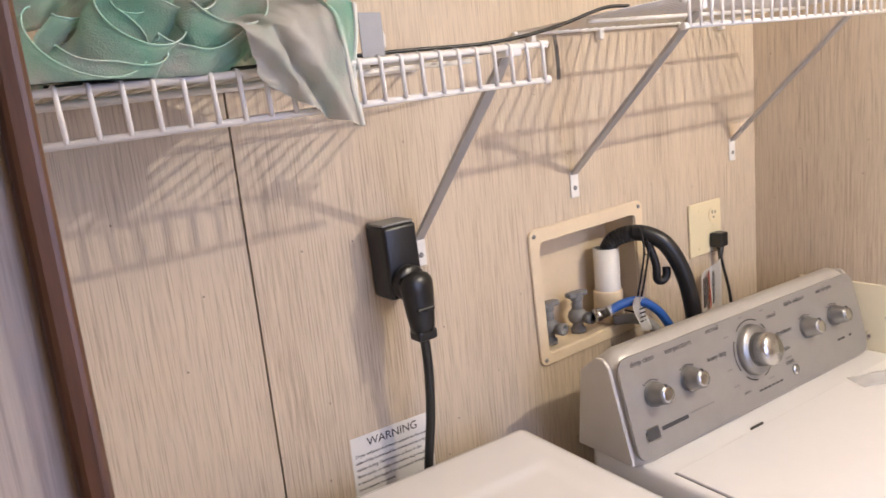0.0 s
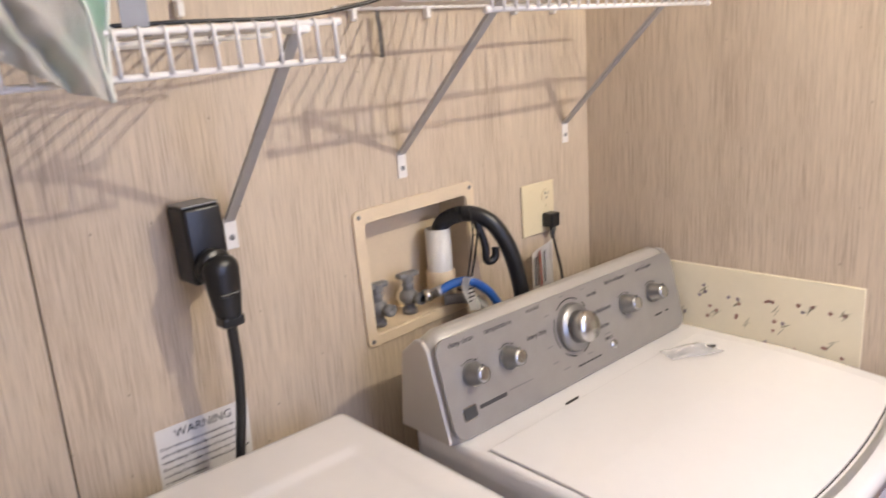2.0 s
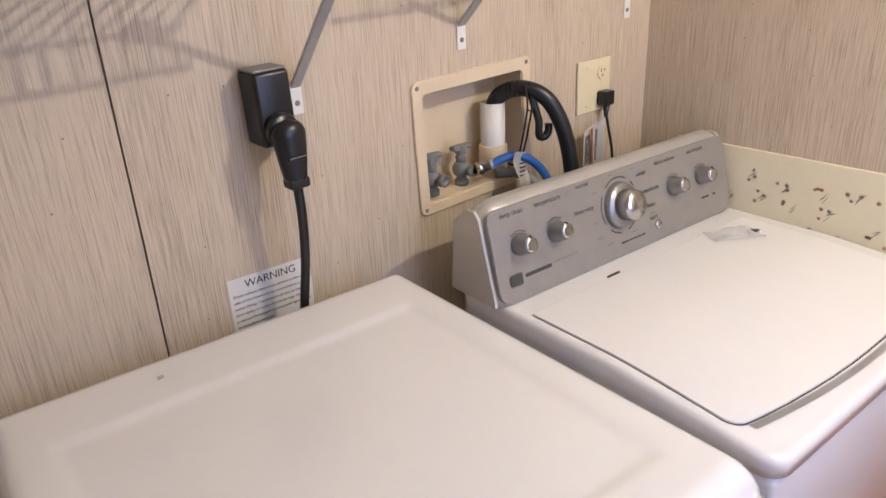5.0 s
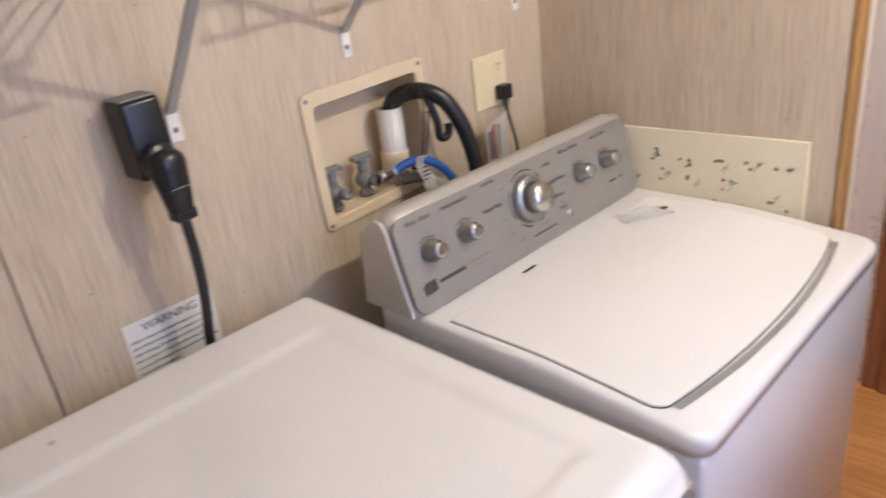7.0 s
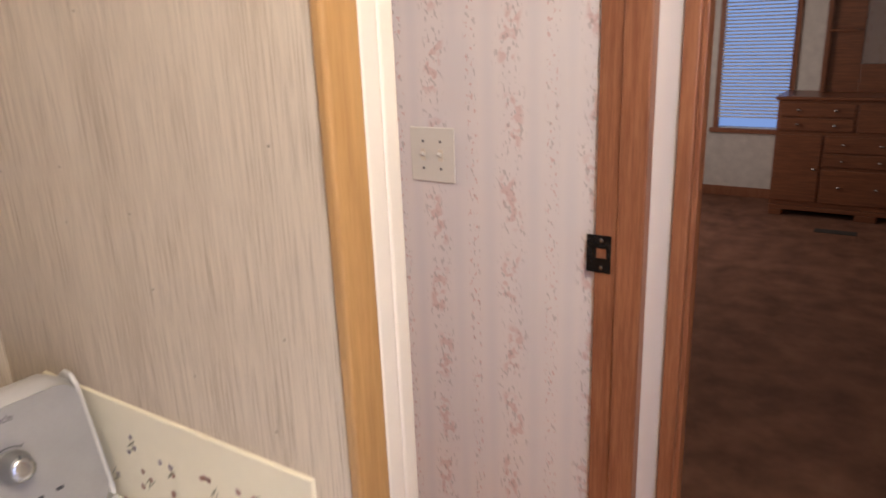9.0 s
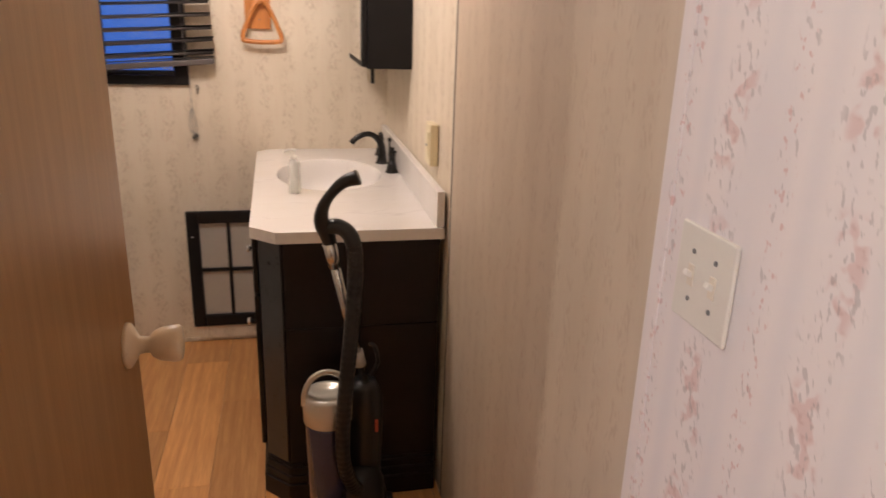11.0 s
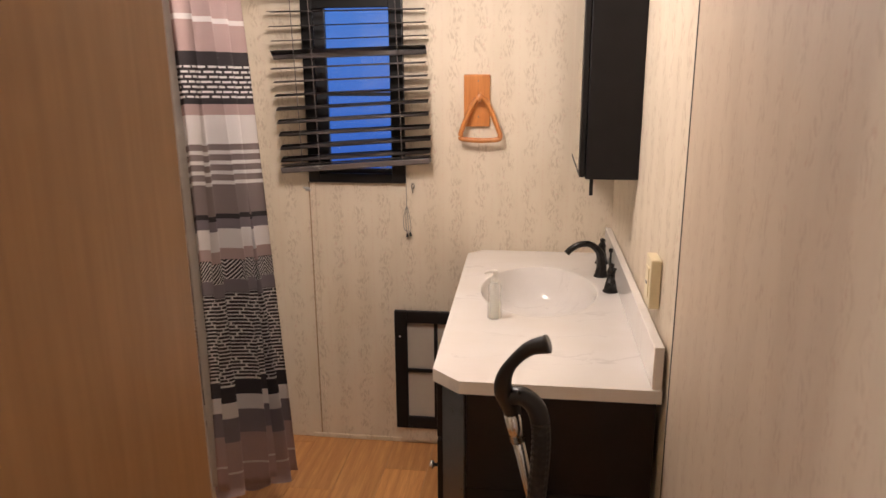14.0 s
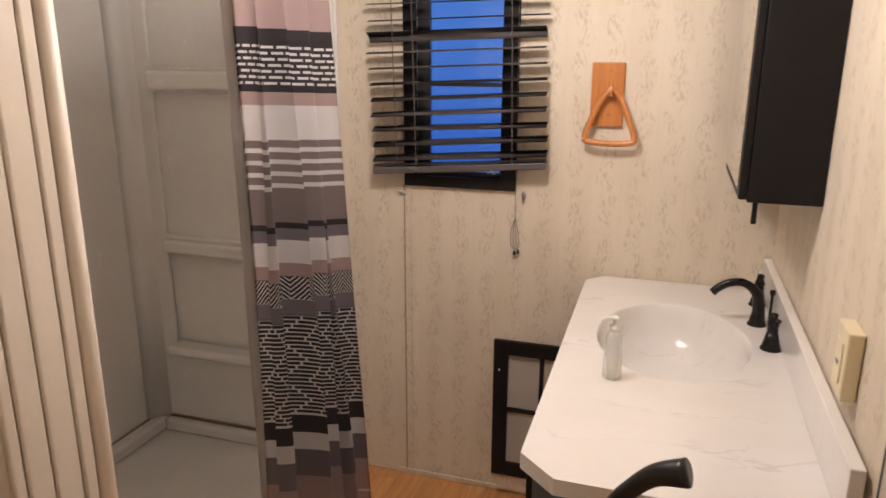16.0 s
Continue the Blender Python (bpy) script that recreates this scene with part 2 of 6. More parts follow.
M["wire"] = plain("white_vinyl_wire", (0.80, 0.77, 0.73), 0.4, vary=0.05, scale=60)
M["bracketgrey"] = plain("grey_steel_strip", (0.46, 0.45, 0.44), 0.35, 0.35, 0.08, 40)
M["sheetgrey"] = plain("dull_grey_sheet_metal", (0.25, 0.25, 0.26), 0.5, 0.3, 0.08, 40)
M["silver"] = plain("brushed_silver_panel", (0.37, 0.355, 0.335), 0.40, 0.55, 0.05, 30)
M["housing"] = plain("silver_grey_plastic", (0.50, 0.475, 0.44), 0.38, 0.35, 0.04, 30)
# housing plastic again for the end caps, with their lit side painted paler
M["housinglit"] = plain("silver_grey_plastic_lit", (0.58, 0.545, 0.50), 0.38, 0.25, vary=0.03)
M["boardface"] = plain("cream_board_face", (0.76, 0.68, 0.50), 0.5, vary=0.04, scale=6)
M["knob"] = plain("satin_knob", (0.30, 0.295, 0.29), 0.34, 0.8, 0.08, 30)
M["knobface"] = plain("spun_metal", (0.55, 0.54, 0.53), 0.24, 1.0, 0.04, 40)
M["ink"] = plain("dark_print", (0.05, 0.05, 0.05), 0.6)
M["black"] = plain("black_plastic", (0.010, 0.010, 0.0105), 0.32, vary=0.2, bump=0.1)
M["hose"] = plain("black_rubber", (0.010, 0.010, 0.011), 0.34, vary=0.2)
M["almondbox"] = plain("almond_box_plastic", (0.72, 0.59, 0.42), 0.45, vary=0.05)
M["plate"] = plain("ivory_plate", (0.76, 0.66, 0.44), 0.35, vary=0.03)
M["switch"] = plain("pale_switch_plate", (0.74, 0.70, 0.63), 0.35, vary=0.03)
M["pvc"] = plain("white_pvc", (0.78, 0.75, 0.70), 0.4, vary=0.05)
M["valve"] = plain("grey_valve_plastic", (0.21, 0.205, 0.20), 0.5, vary=0.12)
M["blue"] = plain("blue_hose_rubber", (0.015, 0.09, 0.34), 0.4, vary=0.1)
M["steel"] = plain("bright_steel", (0.62, 0.61, 0.60), 0.2, 1.0, 0.05, 40)
M["paper"] = plain("white_label_paper", (0.74, 0.72, 0.69), 0.6, vary=0.03)
M["red"] = plain("red_print", (0.55, 0.10, 0.05), 0.6)
# grey of the shaded groove at the washer lid
M["rim"] = plain("lid_groove_shade", (0.50, 0.48, 0.45), 0.4, vary=0.1)
M["gap"] = plain("dark_gap", (0.05, 0.045, 0.04), 0.8)
M["espresso"] = plain("espresso_wood", (0.010, 0.0065, 0.006), 0.42, vary=0.25, scale=20, coat=0.08)
M["espressoside"] = plain("dark_slate_panel", (0.032, 0.033, 0.036), 0.3, vary=0.2, scale=20, coat=0.2)
M["blackframe"] = plain("black_satin_paint", (0.010, 0.009, 0.009), 0.5, vary=0.2)
M["blackframe"].node_tree.nodes["Principled BSDF"].inputs["Specular IOR Level"].default_value = 0.22
M["espresso"].node_tree.nodes["Principled BSDF"].inputs["Specular IOR Level"].default_value = 0.28
M["slat"] = plain("dark_brown_slat", (0.11, 0.092, 0.086), 0.42, vary=0.15, scale=30)
M["bronze"] = plain("oil_rubbed_bronze", (0.022, 0.020, 0.019), 0.26, 0.55, 0.25, 40)
M["knobcream"] = plain("cream_door_knob", (0.72, 0.55, 0.36), 0.3, vary=0.04, coat=0.3)
M["shower"] = plain("grey_white_acrylic", (0.83, 0.80, 0.75), 0.25, vary=0.04, scale=4, coat=0.4)
M["caulk"] = plain("brown_stained_caulk", (0.28, 0.18, 0.10), 0.7, vary=0.3, scale=40)
M["cream"] = plain("cream_fluted_paint", (0.74, 0.66, 0.55), 0.45, vary=0.03)
M["champagne"] = plain("champagne_plastic", (0.62, 0.58, 0.50), 0.25, 0.35, 0.06)
M["navy"] = plain("dark_blue_plastic", (0.025, 0.03, 0.075), 0.2, vary=0.15, coat=0.4)
M["liner"] = plain("white_liner", (0.76, 0.73, 0.70), 0.4, vary=0.03)
M["cord"] = plain("grey_braided_cord", (0.20, 0.19, 0.18), 0.6, vary=0.3, scale=90)
M["baseboard"] = M["redwood"]
M["boardedge"] = plain("chipped_board_edge", (0.36, 0.25, 0.15), 0.7, vary=0.3, scale=60)


def marble():
    k = Nodes("white_veined_marble", 0.16)
    x, y, z = k.place()
    v = k.vec(k.math("MULTIPLY", x, 1.0), k.math("MULTIPLY", y, 2.6), z)
    w = k.noise(v, 3.0, 5, 0.65)
    vein = k.math("ABSOLUTE", k.math("SUBTRACT", k.noise(k.vec(k.math("ADD", k.math("MULTIPLY", x, 1.1), k.math("MULTIPLY", w, 0.5)), k.math("ADD", k.math("MULTIPLY", y, 3.2), k.math("MULTIPLY", w, 0.7))), 2.4, 2), 0.5))
    k.color(k.mix(k.math("MULTIPLY", k.step(vein, 0.016, 0.0), k.math("MULTIPLY", k.step(w, 0.46, 0.62), 0.30)), k.ramp(w, [(0.3, (0.80, 0.76, 0.71)), (0.7, (0.84, 0.81, 0.78))]), (0.44, 0.40, 0.38)))
    k.b.inputs["Coat Weight"].default_value = 0.3
    return k.m


M["marble"] = marble()


def carpet():
    k = Nodes("brown_pile_carpet", 0.95)
    x, y, z = k.place()
    v = k.vec(x, y, z)
    a, b = k.noise(v, 5.0, 4, 0.6), k.noise(v, 240.0, 2)
    s = k.math("ADD", k.math("MULTIPLY", a, 0.6), k.math("MULTIPLY", b, 0.4))
    k.color(k.ramp(s, [(0.35, (0.12, 0.048, 0.026)), (0.65, (0.31, 0.140, 0.080))]))
    k.bump(b, 0.8, 0.006)
    return k.m


M["carpet"] = carpet()


def towel_cloth():
    k = Nodes("mint_terry_cloth", 0.95)
    x, y, z = k.place()
    v = k.vec(x, y, z)
    a, b = k.noise(v, 16.0, 3), k.noise(v, 620.0, 2)
    k.color(k.mix(k.math("MULTIPLY", b, 0.35), k.ramp(a, [(0.36, (0.24, 0.60, 0.44)), (0.50, (0.44, 0.66, 0.52)), (0.64, (0.70, 0.70, 0.62))]), (0.62, 0.60, 0.53)))
    k.b.inputs["Sheen Weight"].default_value = 0.4
    k.bump(b, 0.55, 0.0012)
    return k.m


M["towel"] = towel_cloth()


def pale_cloth():
    k = Nodes("faded_grey_green_terry", 0.95)
    x, y, z = k.place()
    v = k.vec(x, y, z)
    a, b = k.noise(v, 14.0, 3), k.noise(v, 620.0, 2)
    k.color(k.mix(k.math("MULTIPLY", b, 0.3), k.ramp(a, [(0.33, (0.64, 0.72, 0.63)), (0.48, (0.76, 0.74, 0.67)), (0.65, (0.82, 0.79, 0.73))]), (0.66, 0.63, 0.58)))
    k.b.inputs["Sheen Weight"].default_value = 0.4
    k.bump(b, 0.55, 0.0012)
    return k.m


M["paletowel"] = pale_cloth()

PINK, WHITE, BLACK, MAUVE, TAUPE = (0.50, 0.36, 0.335), (0.82, 0.78, 0.76), (0.018, 0.011, 0.014), (0.22, 0.185, 0.205), (0.27, 0.21, 0.20)


def curtain_cloth():
    """Printed bands: v runs down the cloth in metres, u across it in metres."""
    k = Nodes("banded_curtain_cloth", 0.8)
    u, v, _ = k.uv()
    lo, hi = -0.30, 1.75
    f = k.math("DIVIDE", k.math("SUBTRACT", v, lo), hi - lo)
    bands = [(-0.30, PINK), (-0.11, WHITE), (-0.095, PINK), (-0.01, BLACK), (0.135, BLACK), (0.146, PINK), (0.176, WHITE), (0.256, TAUPE), (0.40, TAUPE), (0.48, BLACK), (0.50, MAUVE), (0.528, WHITE), (0.59, PINK), (0.634, WHITE), (0.70, MAUVE), (0.745, WHITE), (1.05, BLACK), (1.105, WHITE), (1.165, MAUVE), (1.25, PINK), (1.36, WHITE), (1.37, PINK)]
    col = k.ramp(f, [((p - lo) / (hi - lo), c) for p, c in bands], "CONSTANT")

    def within(a, b):
        return k.math("MULTIPLY", k.math("GREATER_THAN", v, a), k.math("LESS_THAN", v, b))

    def stripes(x, period, share):
        return k.math("LESS_THAN", k.math("FRACT", k.math("DIVIDE", x, period)), share)

    # rows of dashes, with gaps that step aside from row to row
    row = k.math("FLOOR", k.math("DIVIDE", v, 0.0125))
    zig = k.math("PINGPONG", row, 5.0)
    gap = stripes(k.math("ADD", u, k.math("MULTIPLY", zig, 0.011)), 0.058, 0.09)
    dash = k.math("MULTIPLY", stripes(v, 0.0125, 0.68), k.math("SUBTRACT", 1.0, gap))
    col = k.mix(k.math("MULTIPLY", within(0.745, 1.05), dash), col, BLACK)
    row2 = k.math("FLOOR", k.math("DIVIDE", v, 0.0145))
    gap2 = stripes(k.math("ADD", u, k.math("MULTIPLY", k.math("PINGPONG", row2, 3.0), 0.017)), 0.046, 0.2)
    dash2 = k.math("MAXIMUM", stripes(v, 0.0145, 0.56), gap2)
    col = k.mix(k.math("MULTIPLY", within(0.036, 0.135), k.math("SUBTRACT", 1.0, dash2)), col, WHITE)
    col = k.mix(k.math("MULTIPLY", within(0.256, 0.40), stripes(k.math("SUBTRACT", v, 0.256), 0.031, 0.38)), col, WHITE)
    # herringbone
    side = k.math("PINGPONG", u, 0.045)
    col = k.mix(k.math("MULTIPLY", within(0.634, 0.70), stripes(k.math("ADD", v, side), 0.013, 0.62)), col, BLACK)
    weave = k.noise(k.vec(k.math("MULTIPLY", u, 900.0), k.math("MULTIPLY", v, 900.0)), 1.0, 2)
    k.color(k.mix(k.math("MULTIPLY", weave, 0.12), col, (0.4, 0.36, 0.36)))
    k.b.inputs["Sheen Weight"].default_value = 0.2
    k.bump(weave, 0.25, 0.001)
    return k.m


M["curtain"] = curtain_cloth()


def see_through(name, tint, rough=0.02, amount=1.0):
    k = Nodes(name, rough)
    k.color(tint)
    k.b.inputs["Transmission Weight"].default_value = amount
    k.b.inputs["IOR"].default_value = 1.4
    return k.m


M["glass"] = see_through("window_glass", (0.95, 0.97, 1.0))
fk = Nodes("thin_clear_film", 0.15)
fk.color((0.62, 0.61, 0.60))
fk.b.inputs["Alpha"].default_value = 0.42
M["film"] = fk.m
M["soap"] = plain("milky_soap", (0.74, 0.72, 0.62), 0.3, vary=0.03)
ck = Nodes("clear_bottle_wall", 0.08)
ck.color((0.85, 0.85, 0.82))
ck.b.inputs["Alpha"].default_value = 0.30
M["bottle"] = ck.m
M["frosted"] = plain("greyish_pane", (0.46, 0.43, 0.38), 0.16, vary=0.04, scale=5)
mk = Nodes("mirror_silver", 0.015, 1.0)
mk.color((0.86, 0.86, 0.84))
M["mirror"] = mk.m


def glowing(name, a, b, strength, z0, z1):
    """Plain dusk sky outside a window."""
    k = Nodes(name, 1.0)
    x, y, z = k.place()
    c = k.ramp(k.math("DIVIDE", k.math("SUBTRACT", z, z0), z1 - z0), [(0.0, a), (1.0, b)])
    k.color((0, 0, 0))
    k.link(c, k.b.inputs["Emission Color"])
    k.b.inputs["Emission Strength"].default_value = strength
    return k.m


M["dusk"] = glowing("dusk_backdrop", (0.035, 0.11, 0.48), (0.085, 0.22, 0.64), 1.0, 1.1, 2.1)
M["duskpale"] = glowing("pale_dusk_backdrop", (0.22, 0.36, 0.75), (0.26, 0.42, 0.85), 0.9, 0.5, 2.1)


# ---------- mesh helpers ----------
def finish(name, bm, mat, parent=None, label="", smooth=False):
    me = bpy.data.meshes.new(name)
    bmesh.ops.recalc_face_normals(bm, faces=bm.faces)
    bm.to_mesh(me)
    bm.free()
    me.materials.append(M[mat])
    if smooth:
        me.shade_smooth()
    ob = new(name, me)
    if parent is not None:
        ob.parent = parent
    if label:
        tagged(ob, label=label)
    return ob


def part(name, bm, mat, parent=None, label="", smooth=False):
    return finish(name, bm, mat, parent, label, smooth)


def thing(name, label, category, group="", m=None, kind=""):
    ob = new(name)
    if m is not None:
        ob.matrix_world = m
    return tagged(ob, label, category, group, kind)


def block(a, b, bevel=0.0, seg=2, bm=None):
    """A box from corner a to corner b, with rounded edges."""
    own = bmesh.new()
    bmesh.ops.create_cube(own, size=1)
    for v in own.verts:
        v.co = Vector([a[i] + (v.co[i] + 0.5) * (b[i] - a[i]) for i in range(3)])
    if bevel:
        bmesh.ops.bevel(own, geom=own.edges[:], offset=bevel, segments=seg, affect="EDGES", profile=0.5)
    return own if bm is None else merge(bm, own)


def merge(bm, other):
    me = bpy.data.meshes.new("tmp")
    other.to_mesh(me)
    other.free()
    bm.from_mesh(me)
    bpy.data.meshes.remove(me)
    return bm


def blocks(pairs, bevel=0.0):
    bm = bmesh.new()
    for a, b in pairs:
        block(a, b, bevel, 2, bm)
    return bm


def prism(points, z0, z1, bevel=0.0, m=None):
    """An upright prism over a plan polygon."""
    bm = bmesh.new()
    low = [bm.verts.new((x, y, z0)) for x, y in points]
    top = [bm.verts.new((x, y, z1)) for x, y in points]
    bm.faces.new(low[::-1])
    bm.faces.new(top)
    n = len(points)
    for i in range(n):
        bm.faces.new((low[i], low[(i + 1) % n], top[(i + 1) % n], top[i]))
    if bevel:
        bmesh.ops.bevel(bm, geom=bm.edges[:], offset=bevel, segments=3, affect="EDGES", profile=0.5)
    if m is not None:
        bmesh.ops.transform(bm, matrix=m, verts=bm.verts)
    return bm


def smooth_line(points, steps=8):
    """A smooth run through the points."""
    p = [Vector(q) for q in points]
    p = [2 * p[0] - p[1], *p, 2 * p[-1] - p[-2]]
    out = []
    for i in range(1, len(p) - 2):
        for s in range(steps):
            t = s / steps
            out.append(0.5 * (2 * p[i] + (p[i + 1] - p[i - 1]) * t + (2 * p[i - 1] - 5 * p[i] + 4 * p[i + 1] - p[i + 2]) * t * t + (3 * p[i] - p[i - 1] - 3 * p[i + 1] + p[i + 2]) * t ** 3))
    out.append(p[-2])
    return out


def tube(points, r, seg=10, bm=None, flat=1.0, rib=0.0, rib_every=2):
    """A round bar along points; r may be one radius or one for each point."""
    pts = [Vector(q) for q in points]
    rs = r if isinstance(r, (list, tuple)) else [r] * len(pts)
    own = bmesh.new()
    tang = [(pts[min(i + 1, len(pts) - 1)] - pts[max(i - 1, 0)]).normalized() for i in range(len(pts))]
    side = tang[0].orthogonal().normalized()
    rings = []
    for i, (p, t) in enumerate(zip(pts, tang)):
        side = (side - t * side.dot(t)).normalized()
        up = t.cross(side)
        rr = rs[i] * (1 + (rib if (i // rib_every) % 2 else 0))
        rings.append([own.verts.new(p + rr * (math.cos(a) * side + flat * math.sin(a) * up)) for a in [2 * math.pi * j / seg for j in range(seg)]])
    for a, b in zip(rings, rings[1:]):
        for j in range(seg):
            own.faces.new((a[j], a[(j + 1) % seg], b[(j + 1) % seg], b[j]))
    own.faces.new(rings[0][::-1])
    own.faces.new(rings[-1])
    return own if bm is None else merge(bm, own)


def lathe(profile, m=None, seg=24, bm=None):
    """A turned shape: profile of (radius, height) about z."""
    own = bmesh.new()
    rings = [[own.verts.new((r * math.cos(a), r * math.sin(a), z)) for a in [2 * math.pi * j / seg for j in range(seg)]] for r, z in profile]
    for a, b in zip(rings, rings[1:]):
        for j in range(seg):
            own.faces.new((a[j], a[(j + 1) % seg], b[(j + 1) % seg], b[j]))
    own.faces.new(rings[0][::-1])
    own.faces.new(rings[-1])
    if m is not None:
        bmesh.ops.transform(own, matrix=m, verts=own.verts)
    return own if bm is None else merge(bm, own)


def toward(at, way):
    """A pose at a point whose z axis points along way."""
    return Matrix.Translation(at) @ Vector(way).to_track_quat("Z", "Y").to_matrix().to_4x4()


def sheet(f, nu, nv, thick=0.0, uv=None):
    """A cloth or panel from f(u, v) with u and v from 0 to 1."""
    bm = bmesh.new()
    grid = [[bm.verts.new(f(i / nu, j / nv)) for j in range(nv + 1)] for i in range(nu + 1)]
    layer = bm.loops.layers.uv.new("UVMap") if uv else None
    for i in range(nu):
        for j in range(nv):
            face = bm.faces.new((grid[i][j], grid[i + 1][j], grid[i + 1][j + 1], grid[i][j + 1]))
            if uv:
                for loop, (a, b) in zip(face.loops, ((i, j), (i + 1, j), (i + 1, j + 1), (i, j + 1))):
                    loop[layer].uv = uv(a / nu, b / nv)
    if thick:
        bmesh.ops.solidify(bm, geom=bm.faces[:], thickness=thick)
    return bm


def lettering(name, text, size, m, parent, mat="ink", align="LEFT"):
    """Words in the built-in font, laid at pose m (x along the line, z out of the face)."""
    cu = bpy.data.curves.new(name, "FONT")
    cu.body, cu.size, cu.align_x, cu.extrude = text, size, align, 0.0002
    tmp = bpy.data.objects.new(name, cu)
    me = bpy.data.meshes.new_from_object(tmp)
    bpy.data.objects.remove(tmp)
    me.materials.clear()
    me.materials.append(M[mat])
    ob = new(name, me)
    ob.parent = parent
    ob.matrix_basis = m
    return ob

# ---------- setting ----------
H = 2.30
YB, YW = 1.133, 3.52


def setting(name, bm, mat, label, category):
    return tagged(part(name, bm, mat), label, category, kind="structure")


def right_wall_x(y):
    return 2.572 - 0.0081 * (y - 0.4)


HOLE = (1.006, 1.286, 1.066, 1.302)


def pierced(x0, x1, y0, y1, hole):
    hx0, hx1, hz0, hz1 = hole
    return blocks([((x0, y0, 0), (hx0, y1, H)), ((hx1, y0, 0), (x1, y1, H)), ((hx0, y0, 0), (hx1, y1, hz0)), ((hx0, y0, hz1), (hx1, y1, H))])


wall_back = setting("wall_laundry_back", pierced(0.06, 1.84, YB + 0.008, 1.225, HOLE), "gap", "beige streaked vinyl panel wall behind the machines", "wall")
part("wall_panel", blocks([((0.06, YB, 0), (0.4443, YB + 0.007, H))]), "laundry", wall_back)
part("wall_panel", pierced(0.4475, 1.74, YB, YB + 0.007, HOLE), "laundry", wall_back)
setting("wall_laundry_left", blocks([((0.06, 0.455, 0), (0.124, YB, H)), ((-1.6, 0.455, 0), (0.06, 0.515, H))]), "hallwall", "greyish streaked panel wall of the hall", "wall")
setting("wall_laundry_end", blocks([((1.74, 0.425, 0), (1.806, 1.225, H)), ((1.806, 0.425, 0), (1.838, 0.462, H))]), "laundry", "beige streaked panel wall at the end of the laundry nook", "wall")
setting("trim_nook_corner", block((0.1235, 0.447, 0), (0.1365, 0.462, H), 0.004, 3), "darkoak", "brown wooden corner trim of the laundry nook", "trim")
setting("trim_end_wall", block((1.736, 0.409, 0), (1.786, 0.424, H), 0.004), "oak", "light brown wooden trim strip on the wall end", "trim")
setting("trim_end_bead", merge(block((1.787, 0.412, 0), (1.818, 0.4245, H), 0.005, 3), block((1.819, 0.414, 0), (1.846, 0.4245, H), 0.005, 3)), "cream", "pale rounded trim strips on the wall end", "trim")


def right_panel(y0, y1, thick=0.1, z0=0.0, z1=H, proud=0.0):
    a, b = right_wall_x(y0) - proud, right_wall_x(y1) - proud
    return prism([(a, y0), (2.612, y0), (2.612, y1), (b, y1)], z0, z1)


setting("wall_bath_right_floral", right_panel(0.301, 0.985), "floral", "pale pink floral wallpaper beside the bathroom door", "wall")
setting("wall_bath_right_mottled", right_panel(0.987, 2.160), "mottled", "tan mottled wallpaper panel of the bathroom", "wall")
setting("wall_bath_right_far", right_panel(2.166, YW), "bathpaper", "cream papered bathroom wall behind the vanity", "wall")
setting("trim_panel_seam", right_panel(2.1600, 2.1670, proud=0.0012), "gap", "dark seam between two wall panels", "trim")
part_bead = setting("trim_paper_joint", right_panel(0.955, 0.985, proud=0.002), "floral", "narrow papered batten over the wallpaper joint", "trim")

WIN = (1.285, 1.628, 1.262, 1.965)
wx0, wx1, wz0, wz1 = WIN
setting("wall_bath_window", blocks([((0.0, YW, 0), (wx0, YW + 0.09, H)), ((wx1, YW, 0), (2.68, YW + 0.09, H)), ((wx0, YW, 0), (wx1, YW + 0.09, wz0)), ((wx0, YW, wz1), (wx1, YW + 0.09, H))]), "bathpaper", "cream wallpapered wall with small sprigs and a window", "wall")
setting("trim_wall_batten", blocks([((1.246, YW - 0.004, 0.02), (1.270, YW, 1.235))]), "bathpaper", "papered batten strip below the window", "trim")
setting("trim_batten_gap", blocks([((1.2385, YW - 0.0015, 0.01), (1.2455, YW, 1.235))]), "boardedge", "dark gap beside the wall batten", "trim")
setting("baseboard_bath", block((1.2, YW - 0.007, 0.0), (1.98, YW, 0.022), 0.003), "bathpaper", "low papered skirting strip along the wall foot", "baseboard")
setting("wall_bath_left", blocks([((-0.09, 1.225, 0), (0.0, YW + 0.09, H))]), "whitewall", "plain off-white bathroom wall", "wall")
setting("wall_bath_back", blocks([((0.0, 1.226, 0), (1.838, 1.26, H))]), "bathpaper", "cream papered wall on the bathroom side", "wall")
setting("wall_door_header", blocks([((1.838, 0.40, 2.06), (2.572, 0.474, H))]), "whitewall", "off-white wall above the bathroom door", "wall")

# hall: south wall with its assumed window, west end, and the wall with the bedroom door
HS = -0.66
setting("wall_hall_south", blocks([((-1.6, HS - 0.1, 0), (0.45, HS, H)), ((1.35, HS - 0.1, 0), (2.572, HS, H)), ((0.45, HS - 0.1, 0), (1.35, HS, 0.95)), ((0.45, HS - 0.1, 1.95), (1.35, HS, H))]), "hallwall", "greyish streaked panel wall of the hall with an assumed window", "wall")
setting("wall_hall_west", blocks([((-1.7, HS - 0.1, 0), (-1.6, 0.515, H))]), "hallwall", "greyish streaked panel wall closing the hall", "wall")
setting("backdrop_hall_window", blocks([((0.3, HS - 0.35, 0.8), (1.5, HS - 0.34, 2.1))]), "duskpale", "dusk sky outside the unseen hall window", "sky")
